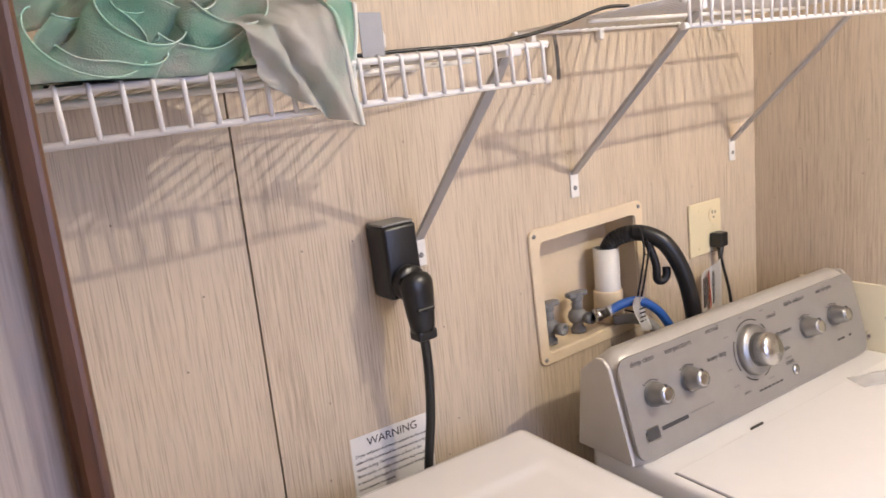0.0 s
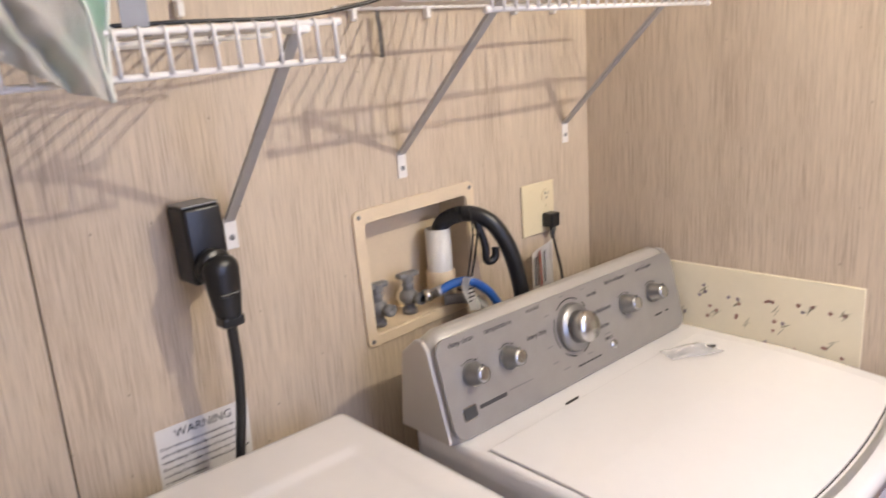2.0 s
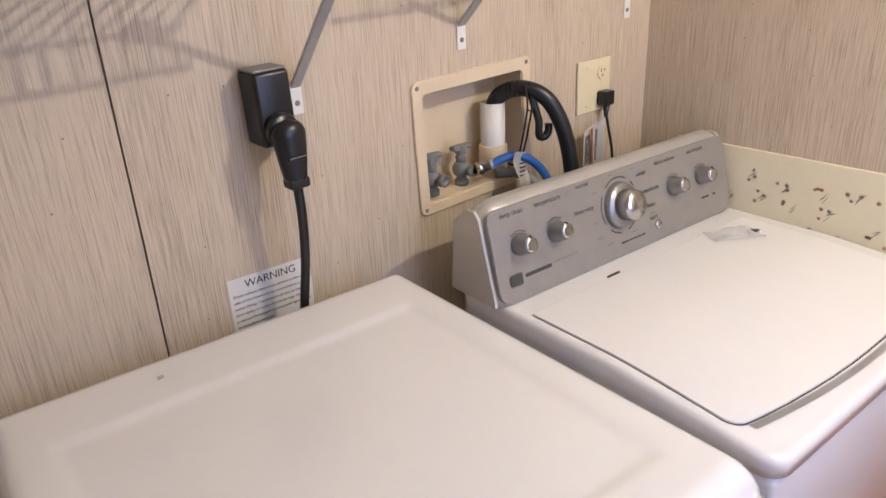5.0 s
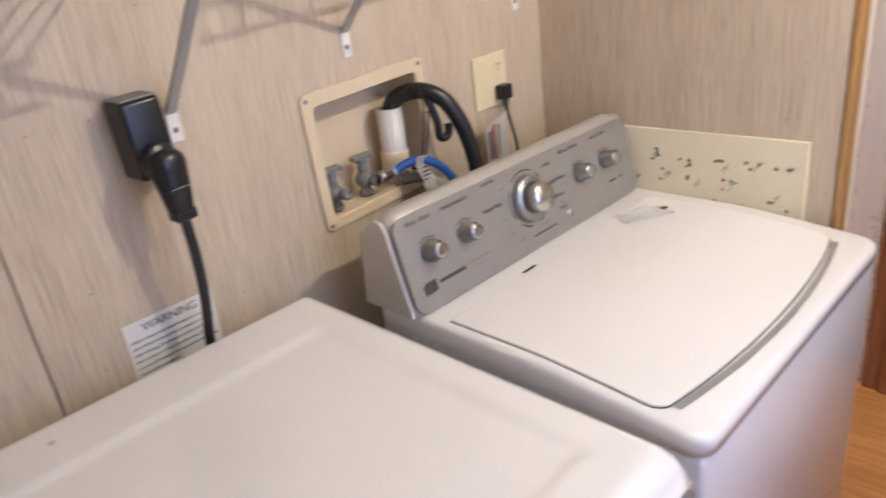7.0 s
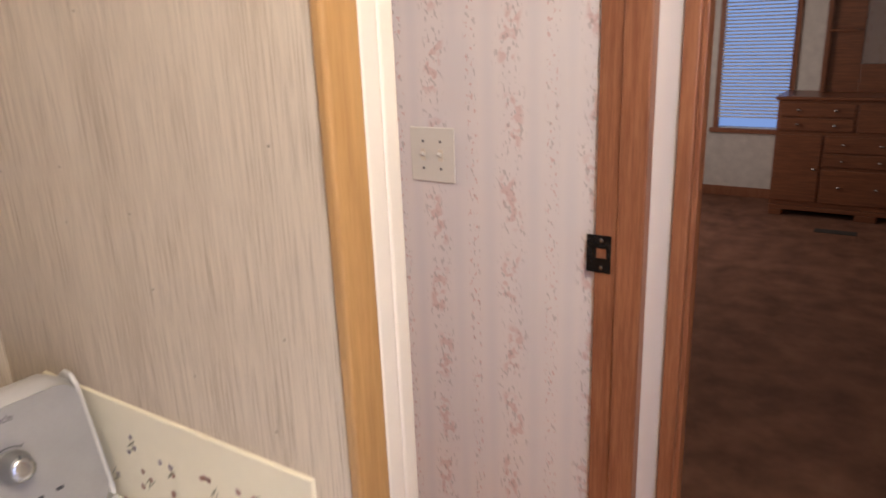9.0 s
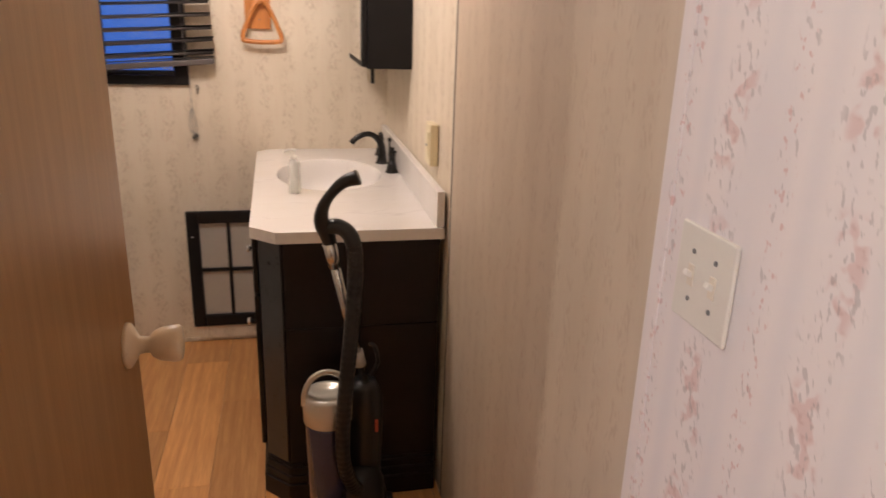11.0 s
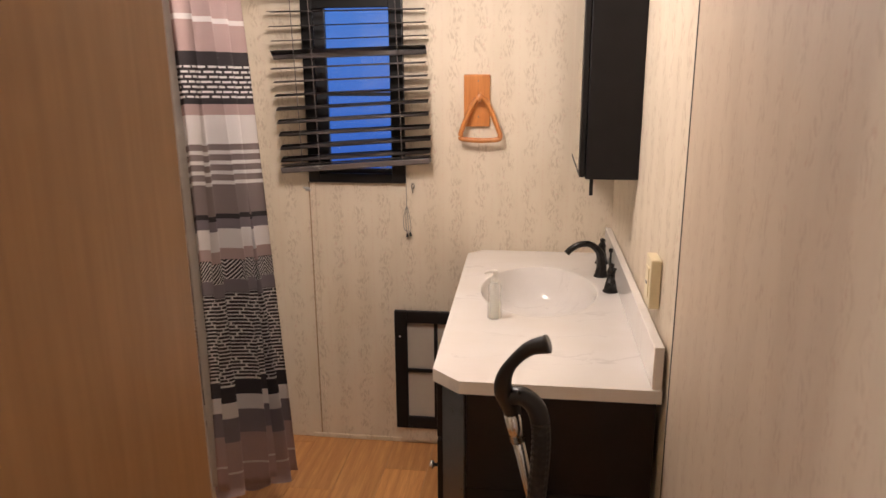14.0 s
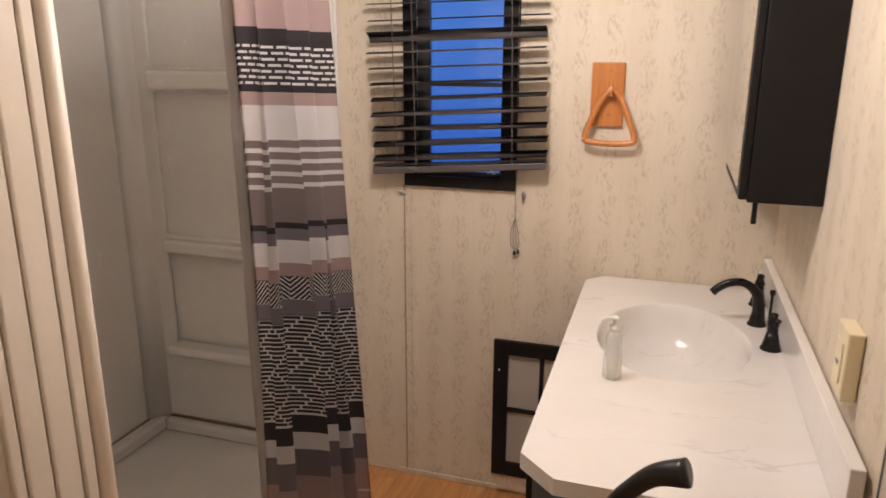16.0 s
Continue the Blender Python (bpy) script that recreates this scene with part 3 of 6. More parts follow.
setting("wall_bedroom_door", blocks([((2.572, -0.482, 2.05), (2.66, 0.288, H)), ((2.572, HS - 0.1, 0), (2.66, -0.484, H))]), "whitewall", "off-white wall around the bedroom door", "wall")
setting("trim_bedroom_casing", merge(block((2.553, 0.296, 0), (2.5725, 0.326, 2.08), 0.004), block((2.5735, 0.288, 0), (2.612, 0.300, 2.05), 0.003)), "redwood", "reddish brown wooden casing of the bedroom door", "trim")
setting("trim_bath_jamb", merge(block((2.536, 0.372, 0), (2.571, 0.425, 2.06), 0.003), block((2.547, 0.425, 0), (2.571, 0.472, 2.06), 0.003)), "redwood", "reddish brown wooden door jamb with stop moulding", "trim")

# bedroom shell
BX = 8.02
setting("floor_bedroom", blocks([((2.655, -2.3, -0.1), (BX + 0.1, 2.5, 0.004))]), "carpet", "dark brown pile carpet of the bedroom", "carpet")
setting("wall_bedroom_far", blocks([((BX, -2.3, 0), (BX + 0.1, 0.86, H)), ((BX, 1.44, 0), (BX + 0.1, 2.5, H)), ((BX, 0.86, 0), (BX + 0.1, 1.44, 0.62)), ((BX, 0.86, 2.0), (BX + 0.1, 1.44, H))]), "whitewall", "off-white bedroom wall with a window", "wall")
setting("wall_bedroom_sides", blocks([((2.68, 2.4, 0), (BX, 2.5, H)), ((2.68, -2.3, 0), (BX, -2.2, H)), ((2.662, HS - 0.1, 0), (2.68, -0.484, H)), ((2.662, -2.3, 0), (2.70, HS - 0.1, H))]), "whitewall", "off-white bedroom side walls", "wall")
setting("baseboard_bedroom", block((BX - 0.015, 0.2, 0.004), (BX, 2.4, 0.09), 0.003), "redwood", "reddish wooden baseboard of the bedroom", "baseboard")
setting("ceiling_main", blocks([((-1.7, HS - 0.1, H), (2.68, YW + 0.09, H + 0.08))]), "ceiling", "white ceiling of the hall and bathroom", "ceiling")
setting("ceiling_bedroom", blocks([((2.681, -2.3, H), (BX + 0.1, 2.5, H + 0.08))]), "ceiling", "white bedroom ceiling", "ceiling")
setting("backdrop_bath_window", blocks([((0.6, YW + 0.5, 0.6), (2.4, YW + 0.51, 2.6))]), "dusk", "deep blue dusk sky outside the bathroom window", "sky")
setting("backdrop_bedroom_window", blocks([((BX + 0.5, 0.2, 0.2), (BX + 0.51, 2.1, 2.5))]), "duskpale", "pale blue dusk sky outside the bedroom window", "sky")


# ---------- windows ----------
def bath_window():
    w = tagged(new("window_1"), "small dark-framed window showing blue dusk", "window", kind="structure")
    x0, x1, z0, z1 = 1.248, 1.674, 1.236, 2.015
    part("window_frame", blocks([((x0, YW - 0.018, z0), (wx0 + 0.012, YW - 0.001, z1)), ((wx1 - 0.012, YW - 0.018, z0), (x1, YW - 0.001, z1)), ((wx0 + 0.012, YW - 0.018, z0), (wx1 - 0.012, YW - 0.001, wz0 + 0.014)), ((wx0 + 0.012, YW - 0.018, wz1 - 0.012), (wx1 - 0.012, YW - 0.001, z1))], 0.003), "blackframe", w)
    part("sash", blocks([((wx0 + 0.001, YW + 0.03, wz0 + 0.001), (wx0 + 0.05, YW + 0.05, wz1 - 0.001)), ((wx1 - 0.022, YW + 0.03, wz0 + 0.001), (wx1 - 0.001, YW + 0.05, wz1 - 0.001)), ((wx0 + 0.05, YW + 0.03, wz0 + 0.001), (wx1 - 0.022, YW + 0.05, wz0 + 0.03)), ((wx0 + 0.05, YW + 0.03, 1.60), (wx1 - 0.022, YW + 0.05, 1.615))], 0.002), "espressoside", w)
    g = part("pane", blocks([((wx0 + 0.04, YW + 0.056, wz0 + 0.002), (wx1 - 0.01, YW + 0.060, wz1 - 0.002))]), "glass", w)
    g.visible_shadow = False


bath_window()
w2 = tagged(new("window_2"), "bedroom window with white mini blinds", "window", kind="structure")
part("window_frame", blocks([((BX - 0.02, 0.83, 0.59), (BX - 0.001, 0.875, 2.0)), ((BX - 0.02, 1.425, 0.59), (BX - 0.001, 1.47, 2.0)), ((BX - 0.03, 0.80, 0.575), (BX - 0.001, 1.5, 0.615))], 0.003), "redwood", w2)
slat_me = None
for i in range(44):
    if slat_me is None:
        s0 = part("slat", block((-0.010, -0.275, -0.0006), (0.010, 0.275, 0.0006)), "liner", w2)
        slat_me = s0.data
    else:
        s0 = new("slat", slat_me)
        s0.parent = w2
    s0.matrix_basis = pose(BX - 0.04, 1.15, 0.72 + i * 0.029, 0, -38, 0)
# no window is known here; this frame only edges the added fill lamp
w4 = tagged(new("fill_lamp_frame"), "added wooden frame round the unseen bedroom fill lamp", "window", kind="structure")
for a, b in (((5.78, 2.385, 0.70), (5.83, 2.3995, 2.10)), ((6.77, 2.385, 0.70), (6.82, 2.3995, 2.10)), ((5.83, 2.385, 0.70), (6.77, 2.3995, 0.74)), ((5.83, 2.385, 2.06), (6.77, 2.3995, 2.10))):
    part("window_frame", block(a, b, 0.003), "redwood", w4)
w3 = tagged(new("window_3"), "unseen hall window in a white frame, assumed for the cool daylight", "window", kind="structure")
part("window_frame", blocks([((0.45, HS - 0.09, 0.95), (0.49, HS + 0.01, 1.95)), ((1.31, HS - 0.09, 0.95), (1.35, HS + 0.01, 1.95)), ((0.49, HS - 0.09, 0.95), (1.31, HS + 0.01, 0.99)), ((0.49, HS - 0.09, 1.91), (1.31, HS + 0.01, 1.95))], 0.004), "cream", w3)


# ---------- doors ----------
def knob_pair(parent, at, way):
    """A turned door knob with its rose, standing off along way."""
    k = part("door_knob", lathe([(0.001, 0), (0.034, 0.0), (0.033, 0.006), (0.024, 0.012), (0.013, 0.018), (0.012, 0.032), (0.018, 0.036), (0.024, 0.046), (0.027, 0.062), (0.0275, 0.072), (0.024, 0.077), (0.001, 0.078)], toward(at, way)), "knobcream", parent, "cream plastic door knob", True)
    return k


d1 = tagged(new("door_1"), "flush brown veneered bathroom door standing open", "door", kind="structure")
part("slab", block((1.819, 0.468, 0.012), (1.853, 1.240, 2.03), 0.003), "door", d1)
knob_pair(d1, (1.853, 1.172, 1.098), (1, 0, 0))
part("latch_plate", block((1.829, 1.240, 1.065), (1.843, 1.2415, 1.13)), "steel", d1)
for hz in (0.25, 1.05, 1.8):
    part("hinge", tube([(1.855, 0.470, hz), (1.855, 0.470, hz + 0.085)], 0.006, 8), "steel", d1)
strike = thing("strike_plate", "dark bronze strike plate screwed to the door jamb", "strike plate")
part("plate", blocks([((2.5435, 0.437, 1.075), (2.5465, 0.487, 1.105)), ((2.5435, 0.437, 1.125), (2.5465, 0.487, 1.152)), ((2.5435, 0.437, 1.105), (2.5465, 0.447, 1.125)), ((2.5435, 0.467, 1.105), (2.5465, 0.487, 1.125))], 0.001), "bronze", strike)
for sz in (1.085, 1.142):
    part("screw", lathe([(0.001, 0), (0.004, 0), (0.003, 0.0012), (0.001, 0.0014)], toward((2.5435, 0.457, sz), (-1, 0, 0)), 10), "steel", strike)

d2 = tagged(new("door_2"), "flush golden-brown bedroom door standing open", "door", kind="structure")
d2.matrix_world = pose(2.63, -0.478, 0, 0, 0, 22.4)
part("slab", block((0.0, -0.035, 0.012), (0.752, 0.0, 2.03), 0.003), "beddoor", d2)
knob_pair(d2, (0.69, 0.0, 1.118), (0, 1, 0))

# ---------- laundry: machines ----------
LEAN = -1.9


def rounded_case(w, y0, y1, z0, z1, r=0.03, seg=4):
    """A sheet-metal case with soft edges, centred on x."""
    bm = bmesh.new()
    bmesh.ops.create_cube(bm, size=1)
    for v in bm.verts:
        v.co = Vector((v.co.x * w, y0 + (v.co.y + 0.5) * (y1 - y0), z0 + (v.co.z + 0.5) * (z1 - z0)))
    es = [e for e in bm.edges if min(v.co.z for v in e.verts) > z0 + 0.001 or abs(e.verts[0].co.z - e.verts[1].co.z) > 0.01]
    bmesh.ops.bevel(bm, geom=es, offset=r, segments=seg, affect="EDGES", profile=0.5)
    return bm


def top_plan(w, y0, y1, r, n=6):
    """Plan outline with rounded corners."""
    pts = []
    for cx, cy, a0 in ((w / 2 - r, y0 + r, -90), (w / 2 - r, y1 - r, 0), (-w / 2 + r, y1 - r, 90), (-w / 2 + r, y0 + r, 180)):
        pts += [(cx + r * math.cos(radians(a0 + 90 * i / n)), cy + r * math.sin(radians(a0 + 90 * i / n))) for i in range(n + 1)]
    return pts


def bowed_plan(w, y0, y1, bow, r=0.03, n=12):
    """A lid outline with a bowed front edge."""
    pts = [(w / 2, y1), (-w / 2, y1)]
    for i in range(n + 1):
        s = -1 + 2 * i / n
        if abs(s) == 1:
            # a rounded front corner
            arc_pts = [(s * (w / 2 - r + r * math.sin(radians(a))), y0 + r - 0.004 - r * math.cos(radians(a))) for a in (90, 72, 54, 36, 20)]
            pts += arc_pts if s < 0 else arc_pts[::-1]
        elif abs(s) * w / 2 < w / 2 - r:
            pts.append((s * w / 2, y0 - bow * (1 - s * s)))
    return pts


washer = thing("washing_machine", "white top-loading washing machine with a silver control panel", "washing machine", m=pose(1.320, 0.335, 0, 0, 0, LEAN))
wb = part("body", rounded_case(0.750, 0.006, 0.66, 0.03, 0.872, 0.012), "whitedaylit", washer, "white enamel cabinet", True)
wb.location.x = 0.014
for fx in (-0.3, 0.3):
    for fy in (0.06, 0.6):
        part("foot", lathe([(0.02, 0), (0.02, 0.012), (0.009, 0.014), (0.009, 0.032)], Matrix.Translation((fx, fy, 0)), 12), "black", washer)


def washer_drop(y):
    """How far the top falls towards its front."""
    return 0.026 * max(0.0, 1 - y / 0.30) ** 1.3


def cross_cuts(bm):
    """Cuts across the sheet, so that it can follow the fall of the top."""
    for i in range(9):
        bmesh.ops.bisect_plane(bm, geom=bm.verts[:] + bm.edges[:] + bm.faces[:], plane_co=(0, 0.045 + 0.032 * i, 0), plane_no=(0, 1, 0))
    bm.normal_update()


def washer_top():
    """The top slopes a little down to the front and turns over with a soft edge."""
    bm = prism(top_plan(0.760, 0.0, 0.665, 0.035), 0.876, 0.933)
    cross_cuts(bm)
    for v in bm.verts:
        if v.co.z > 0.9:
            v.co.z -= washer_drop(v.co.y)
    top = [e for e in bm.edges if min(v.co.z for v in e.verts) > 0.89 and any(f.normal.z < 0.5 for f in e.link_faces)]
    bmesh.ops.bevel(bm, geom=top, offset=0.014, segments=4, affect="EDGES", profile=0.5)
    return bm


wt = part("top_panel", washer_top(), "white", washer, "white enamel top", True)
wt.location.x = 0.014
gap_bm = prism(bowed_plan(0.6902, 0.0745, 0.4795, 0.030), 0.925, 0.9334)
lid_bm = prism(bowed_plan(0.687, 0.077, 0.478, 0.030), 0.927, 0.9372, 0.0022)
for b in (gap_bm, lid_bm):
    cross_cuts(b)
    for v in b.verts:
        v.co.z -= washer_drop(v.co.y)
lg = part("lid_gap", gap_bm, "gap", washer, "dark gap round the lid")
lid = part("lid", lid_bm, "white", washer, "white bowed-front lid")
lg.location.x = lid.location.x = -0.002
# thin strip whose grey paints the shade in the lid's front groove
shade_strip_bm = sheet(lambda u, v: (-0.325 + 0.65 * u, 0.058 - 0.030 * (1 - (2 * u - 1) ** 2) + 0.012 * v, 0.9345 - washer_drop(0.058 - 0.030 * (1 - (2 * u - 1) ** 2) + 0.012 * v)), 24, 2, 0.003)
part("lid_rim", shade_strip_bm, "rim", washer, "grey strip painted for the shaded groove before the lid")
part("lid_slot", block((-0.129, 0.4835, 0.9325), (-0.093, 0.4865, 0.9365)), "gap", washer)


def console_case():
    """The control housing: an upright profile with a leaning face and rounded ends."""
    prof = [(0.528, 0.934), (0.536, 0.944), (0.578, 1.104), (0.592, 1.119), (0.612, 1.120), (0.655, 1.085), (0.672, 0.934)]
    bm = bmesh.new()
    n = 14
    rings = []
    for i in range(n + 1):
        s = -1 + 2 * i / n
        s = math.copysign(abs(s) ** 0.6, s)
        end = max(0.0, (abs(s) - 0.93) / 0.07)
        shrink = 1 - 0.10 * end * end
        rings.append([bm.verts.new((0.003 + 0.379 * s, 0.60 + (y - 0.60) * shrink, 0.934 + (z - 0.934) * shrink)) for y, z in prof])
    for a, b in zip(rings, rings[1:]):
        for j in range(len(prof)):
            k = (j + 1) % len(prof)
            bm.faces.new((a[j], b[j], b[k], a[k]))
    bm.faces.new(rings[0])
    bm.faces.new(rings[-1][::-1])
    return bm


part("console_housing", console_case(), "housing", washer, "silver grey plastic console housing", True)
CAP = [(0.536, 0.934), (0.541, 0.944), (0.581, 1.098), (0.593, 1.111), (0.611, 1.112), (0.650, 1.080), (0.666, 0.934)]
ALONG = Matrix(((0, 0, 1, 0), (1, 0, 0, 0), (0, 1, 0, 0), (0, 0, 0, 1)))
for ex in (-0.3815, 0.3795):
    part("end_cap", prism(CAP, ex, ex + 0.008, 0.003, ALONG), "housinglit", washer, "silver plastic end cap")
FT = math.degrees(math.atan2(1.104 - 0.944, 0.578 - 0.536))


def face_pose(x, s, out=0.0):
    """On the leaning console face: x along it, s from its foot (0) to its top (1)."""
    base = Vector((0.985 * x - 0.011, 0.534 + 0.043 * (s + 0.06), 0.942 + 0.162 * (s + 0.06)))
    m = Matrix.Translation(base) @ pose(0, 0, 0, FT, 0, 0)
    return m @ Matrix.Translation((0, 0, out))


def face_plate(w, h, r, t):
    pts = []
    n = 6
    for cx, cy, a0 in ((w / 2 - r, -h / 2 + r, -90), (w / 2 - r, h / 2 - r, 0), (-w / 2 + r, h / 2 - r, 90), (-w / 2 + r, -h / 2 + r, 180)):
        pts += [(cx + r * math.cos(radians(a0 + 90 * i / n)), cy + r * math.sin(radians(a0 + 90 * i / n))) for i in range(n + 1)]
    return prism(pts, 0, t, 0.0012)


panel = part("control_panel", face_plate(0.748, 0.178, 0.024, 0.006), "silver", washer, "brushed silver control panel")
panel.matrix_basis = face_pose(0.014, 0.44)
O = 0.0062


def console_knob(x, s, r, name="knob"):
    k = part(name, lathe([(0.001, 0), (r * 1.12, 0), (r * 1.10, 0.010), (r * 0.94, 0.014), (r * 0.86, 0.030), (r * 0.80, 0.033), (0.001, 0.033)], None, 28), "knob", washer, "satin grey knob", True)
    k.matrix_basis = face_pose(x, s, O)
    c = part("knob_cap", lathe([(0.001, 0), (r * 0.72, 0), (r * 0.70, 0.002), (r * 0.40, 0.0010), (0.001, 0.001)], None, 24), "knobface", k, "spun metal knob cap", True)
    c.matrix_basis = pose(0, 0, 0.0325)
    part("pointer", block((-0.0012, r * 0.66, 0.030), (0.0012, r * 0.92, 0.0345)), "ink", k)
    return k


for kx in (-0.298, -0.201, 0.182, 0.288):
    console_knob(kx, 0.52, 0.0195)
dial = part("dial_ring", lathe([(0.001, 0), (0.050, 0), (0.048, 0.008), (0.044, 0.014), (0.001, 0.014)], None, 40), "knob", washer, "satin dial ring", True)
dial.matrix_basis = face_pose(-0.004, 0.53, O)
big = part("dial", lathe([(0.001, 0), (0.033, 0), (0.031, 0.026), (0.028, 0.032), (0.001, 0.032)], None, 36), "knobface", washer, "large metal dial", True)
big.matrix_basis = face_pose(-0.004, 0.53, O + 0.014)


def arc(x, s, r, a0, a1, w, parent):
    bm = bmesh.new()
    n = 14
    ring = [[bm.verts.new(((r + d) * math.cos(radians(a0 + (a1 - a0) * i / n)), (r + d) * math.sin(radians(a0 + (a1 - a0) * i / n)), 0.0)) for d in (0, w)] for i in range(n + 1)]
    for a, b in zip(ring, ring[1:]):
        bm.faces.new((a[0], a[1], b[1], b[0]))
    bmesh.ops.solidify(bm, geom=bm.faces[:], thickness=0.0003)
    ob = part("printed_arc", bm, "ink", parent)
    ob.matrix_basis = face_pose(x, s, O + 0.0004)


for a0, a1 in ((60, 130), (150, 210), (228, 262), (285, 325), (-20, 20), (30, 45)):
    arc(-0.004, 0.53, 0.057, a0, a1, 0.0026, washer)
for kx in (-0.298, -0.201, 0.182, 0.288):
    arc(kx, 0.52, 0.025, 50, 130, 0.0013, washer)
    for a in (50, 130):
        bar = part("tick", block((-0.0006, 0.0255, 0), (0.0006, 0.030, 0.0004)), "ink", washer)
        bar.matrix_basis = face_pose(kx, 0.52, O) @ pose(0, 0, 0, 0, 0, a - 90)
for text, x, s, size in (("deep clean", -0.337, 0.86, 0.0125), ("temperature", -0.246, 0.86, 0.0125), ("heavy duty", -0.142, 0.60, 0.0115), ("normal", -0.128, 0.90, 0.0115), ("casual", 0.060, 0.80, 0.0115), ("bulky/sheets", 0.066, 0.56, 0.0115), ("delicate", 0.070, 0.36, 0.0115), ("start", 0.086, 0.19, 0.0125), ("fabric softener", 0.126, 0.86, 0.0110), ("end of cycle", 0.246, 0.86, 0.0110)):
    lettering("printed_word", text, size * 1.13, face_pose(x, s, O + 0.0003), washer)
# small marks that cannot be read, and the plain maker's badge
for i in range(6):
    bar = part("indicator_mark", block((-0.0055, -0.0018, 0), (0.0055, 0.0018, 0.0004)), "ink", washer)
    bar.matrix_basis = face_pose(-0.010 + 0.0135 * i, 0.055, O)
for x, s, w in ((-0.075, 0.78, 0.014), (-0.085, 0.42, 0.014), (-0.078, 0.22, 0.016), (-0.05, 0.10, 0.02), (0.03, 0.14, 0.018), (0.05, 0.92, 0.012), (-0.02, 0.93, 0.012), (0.10, 0.27, 0.02)):
    bar = part("small_print", block((-w / 2, -0.0016, 0), (w / 2, 0.0016, 0.0004)), "knob", washer)
    bar.matrix_basis = face_pose(x, s, O)
bar = part("name_strip", block((-0.035, -0.0035, 0), (0.035, 0.0035, 0.0004)), "ink", washer)
bar.matrix_basis = face_pose(-0.262, 0.155, O)
bar = part("fine_strip", block((-0.034, -0.0014, 0), (0.034, 0.0014, 0.0004)), "knob", washer)
bar.matrix_basis = face_pose(-0.185, 0.175, O)
badge = part("badge", face_plate(0.030, 0.020, 0.004, 0.0015), "ink", washer, "dark maker's badge")
badge.matrix_basis = face_pose(-0.322, 0.145, O)
edge = part("badge_edge", face_plate(0.0345, 0.0245, 0.005, 0.0010), "knobface", washer)
edge.matrix_basis = face_pose(-0.322, 0.145, O - 0.0006)
for x, w in ((0.296, 0.028), (0.332, 0.010)):
    bar = part("small_print", block((-w / 2, -0.0022, 0), (w / 2, 0.0022, 0.0004)), "ink", washer)
    bar.matrix_basis = face_pose(x, 0.20, O)
btn = part("start_button", lathe([(0.001, 0), (0.0105, 0), (0.0095, 0.003), (0.001, 0.0035)], None, 20), "knobface", washer, "round start button", True)
btn.matrix_basis = face_pose(0.112, 0.10, O)

dryer = thing("clothes_dryer", "white clothes dryer with an embossed flat top", "dryer", m=pose(0.4885, 0.325, 0, 0, 0, LEAN))
part("body", rounded_case(0.694, 0.010, 0.715, 0.03, 0.958, 0.02), "whitedaylit", dryer, "white enamel cabinet", True)
for fx in (-0.28, 0.28):
    for fy in (0.06, 0.64):
        part("foot", lathe([(0.02, 0), (0.02, 0.012), (0.009, 0.014), (0.009, 0.032)], Matrix.Translation((fx, fy, 0)), 12), "black", dryer)


def dryer_top():
    """A flat top with soft edges, with a shallow raised border round a lower field."""
    nx, ny = 90, 96
    w, y0, y1 = 0.698, 0.0, 0.722

    def z_at(x, y):
        z = 1.0
        ex = w / 2 - abs(x)
        for e, r in ((ex, 0.030), (y1 - y, 0.012), (y - y0, 0.045)):
            if e < r:
                z -= r - math.sqrt(max(0.0, r * r - (r - e) ** 2))
        d = min(w / 2 - 0.072 - abs(x), y1 - 0.125 - y, y - y0 - 0.10)
        t = min(1.0, max(0.0, (d + 0.010) / 0.020))
        return z - 0.0045 * t * t * (3 - 2 * t)

    bm = sheet(lambda u, v: (w * (u - 0.5), y0 + (y1 - y0) * v, z_at(w * (u - 0.5), y0 + (y1 - y0) * v)), nx, ny)
    rim = [e for e in bm.edges if e.is_boundary]
    ret = bmesh.ops.extrude_edge_only(bm, edges=rim)
    for v in ret["geom"]:
        if isinstance(v, bmesh.types.BMVert):
            v.co.z = 0.955
    return bm


part("top_panel", dryer_top(), "white", dryer, "white enamel top with embossed border", True)
part("control_strip", block((0.20, -0.004, 0.885), (0.325, 0.014, 0.945), 0.006), "espressoside", dryer, "dark control strip on the front")
part("door", block((-0.24, -0.012, 0.25), (0.24, 0.012, 0.78), 0.02, 4), "white", dryer, "white front door")
chip = thing("paint_chip", "small dark chip lying on the dryer top", "paint chip", m=pose(0.389, 0.993, 1.0, 0, 0, 20))
part("flake", prism([(-0.005, -0.003), (0.004, -0.004), (0.006, 0.002), (-0.002, 0.005)], -0.0003, 0.0016), "bracketgrey", chip)

# clear plastic bag with a small plug part on the washer lid
bag = thing("plastic_bag", "clear plastic bag with small metal parts on the washer lid", "plastic bag", m=pose(1.556, 0.752, 0.9385, 0, 0, -30))


def bag_sheet(u, v):
    x, y = (u - 0.5) * 0.12, (v - 0.5) * 0.055
    return (x, y, 0.004 + 0.017 * math.sin(math.pi * u) * math.sin(math.pi * v) + 0.003 * noise.noise((x * 60, y * 60, 2.0)))


part("film", sheet(bag_sheet, 18, 10), "film", bag, "crinkled clear film")
part("washer_ring", lathe([(0.003, 0), (0.008, 0), (0.008, 0.002), (0.003, 0.002)], Matrix.Translation((-0.02, 0.0, 0.002)), 14), "steel", bag, "small metal ring")
part("fitting", block((0.038, -0.010, 0.001), (0.052, 0.008, 0.010), 0.003), "steel", bag, "small metal fitting")
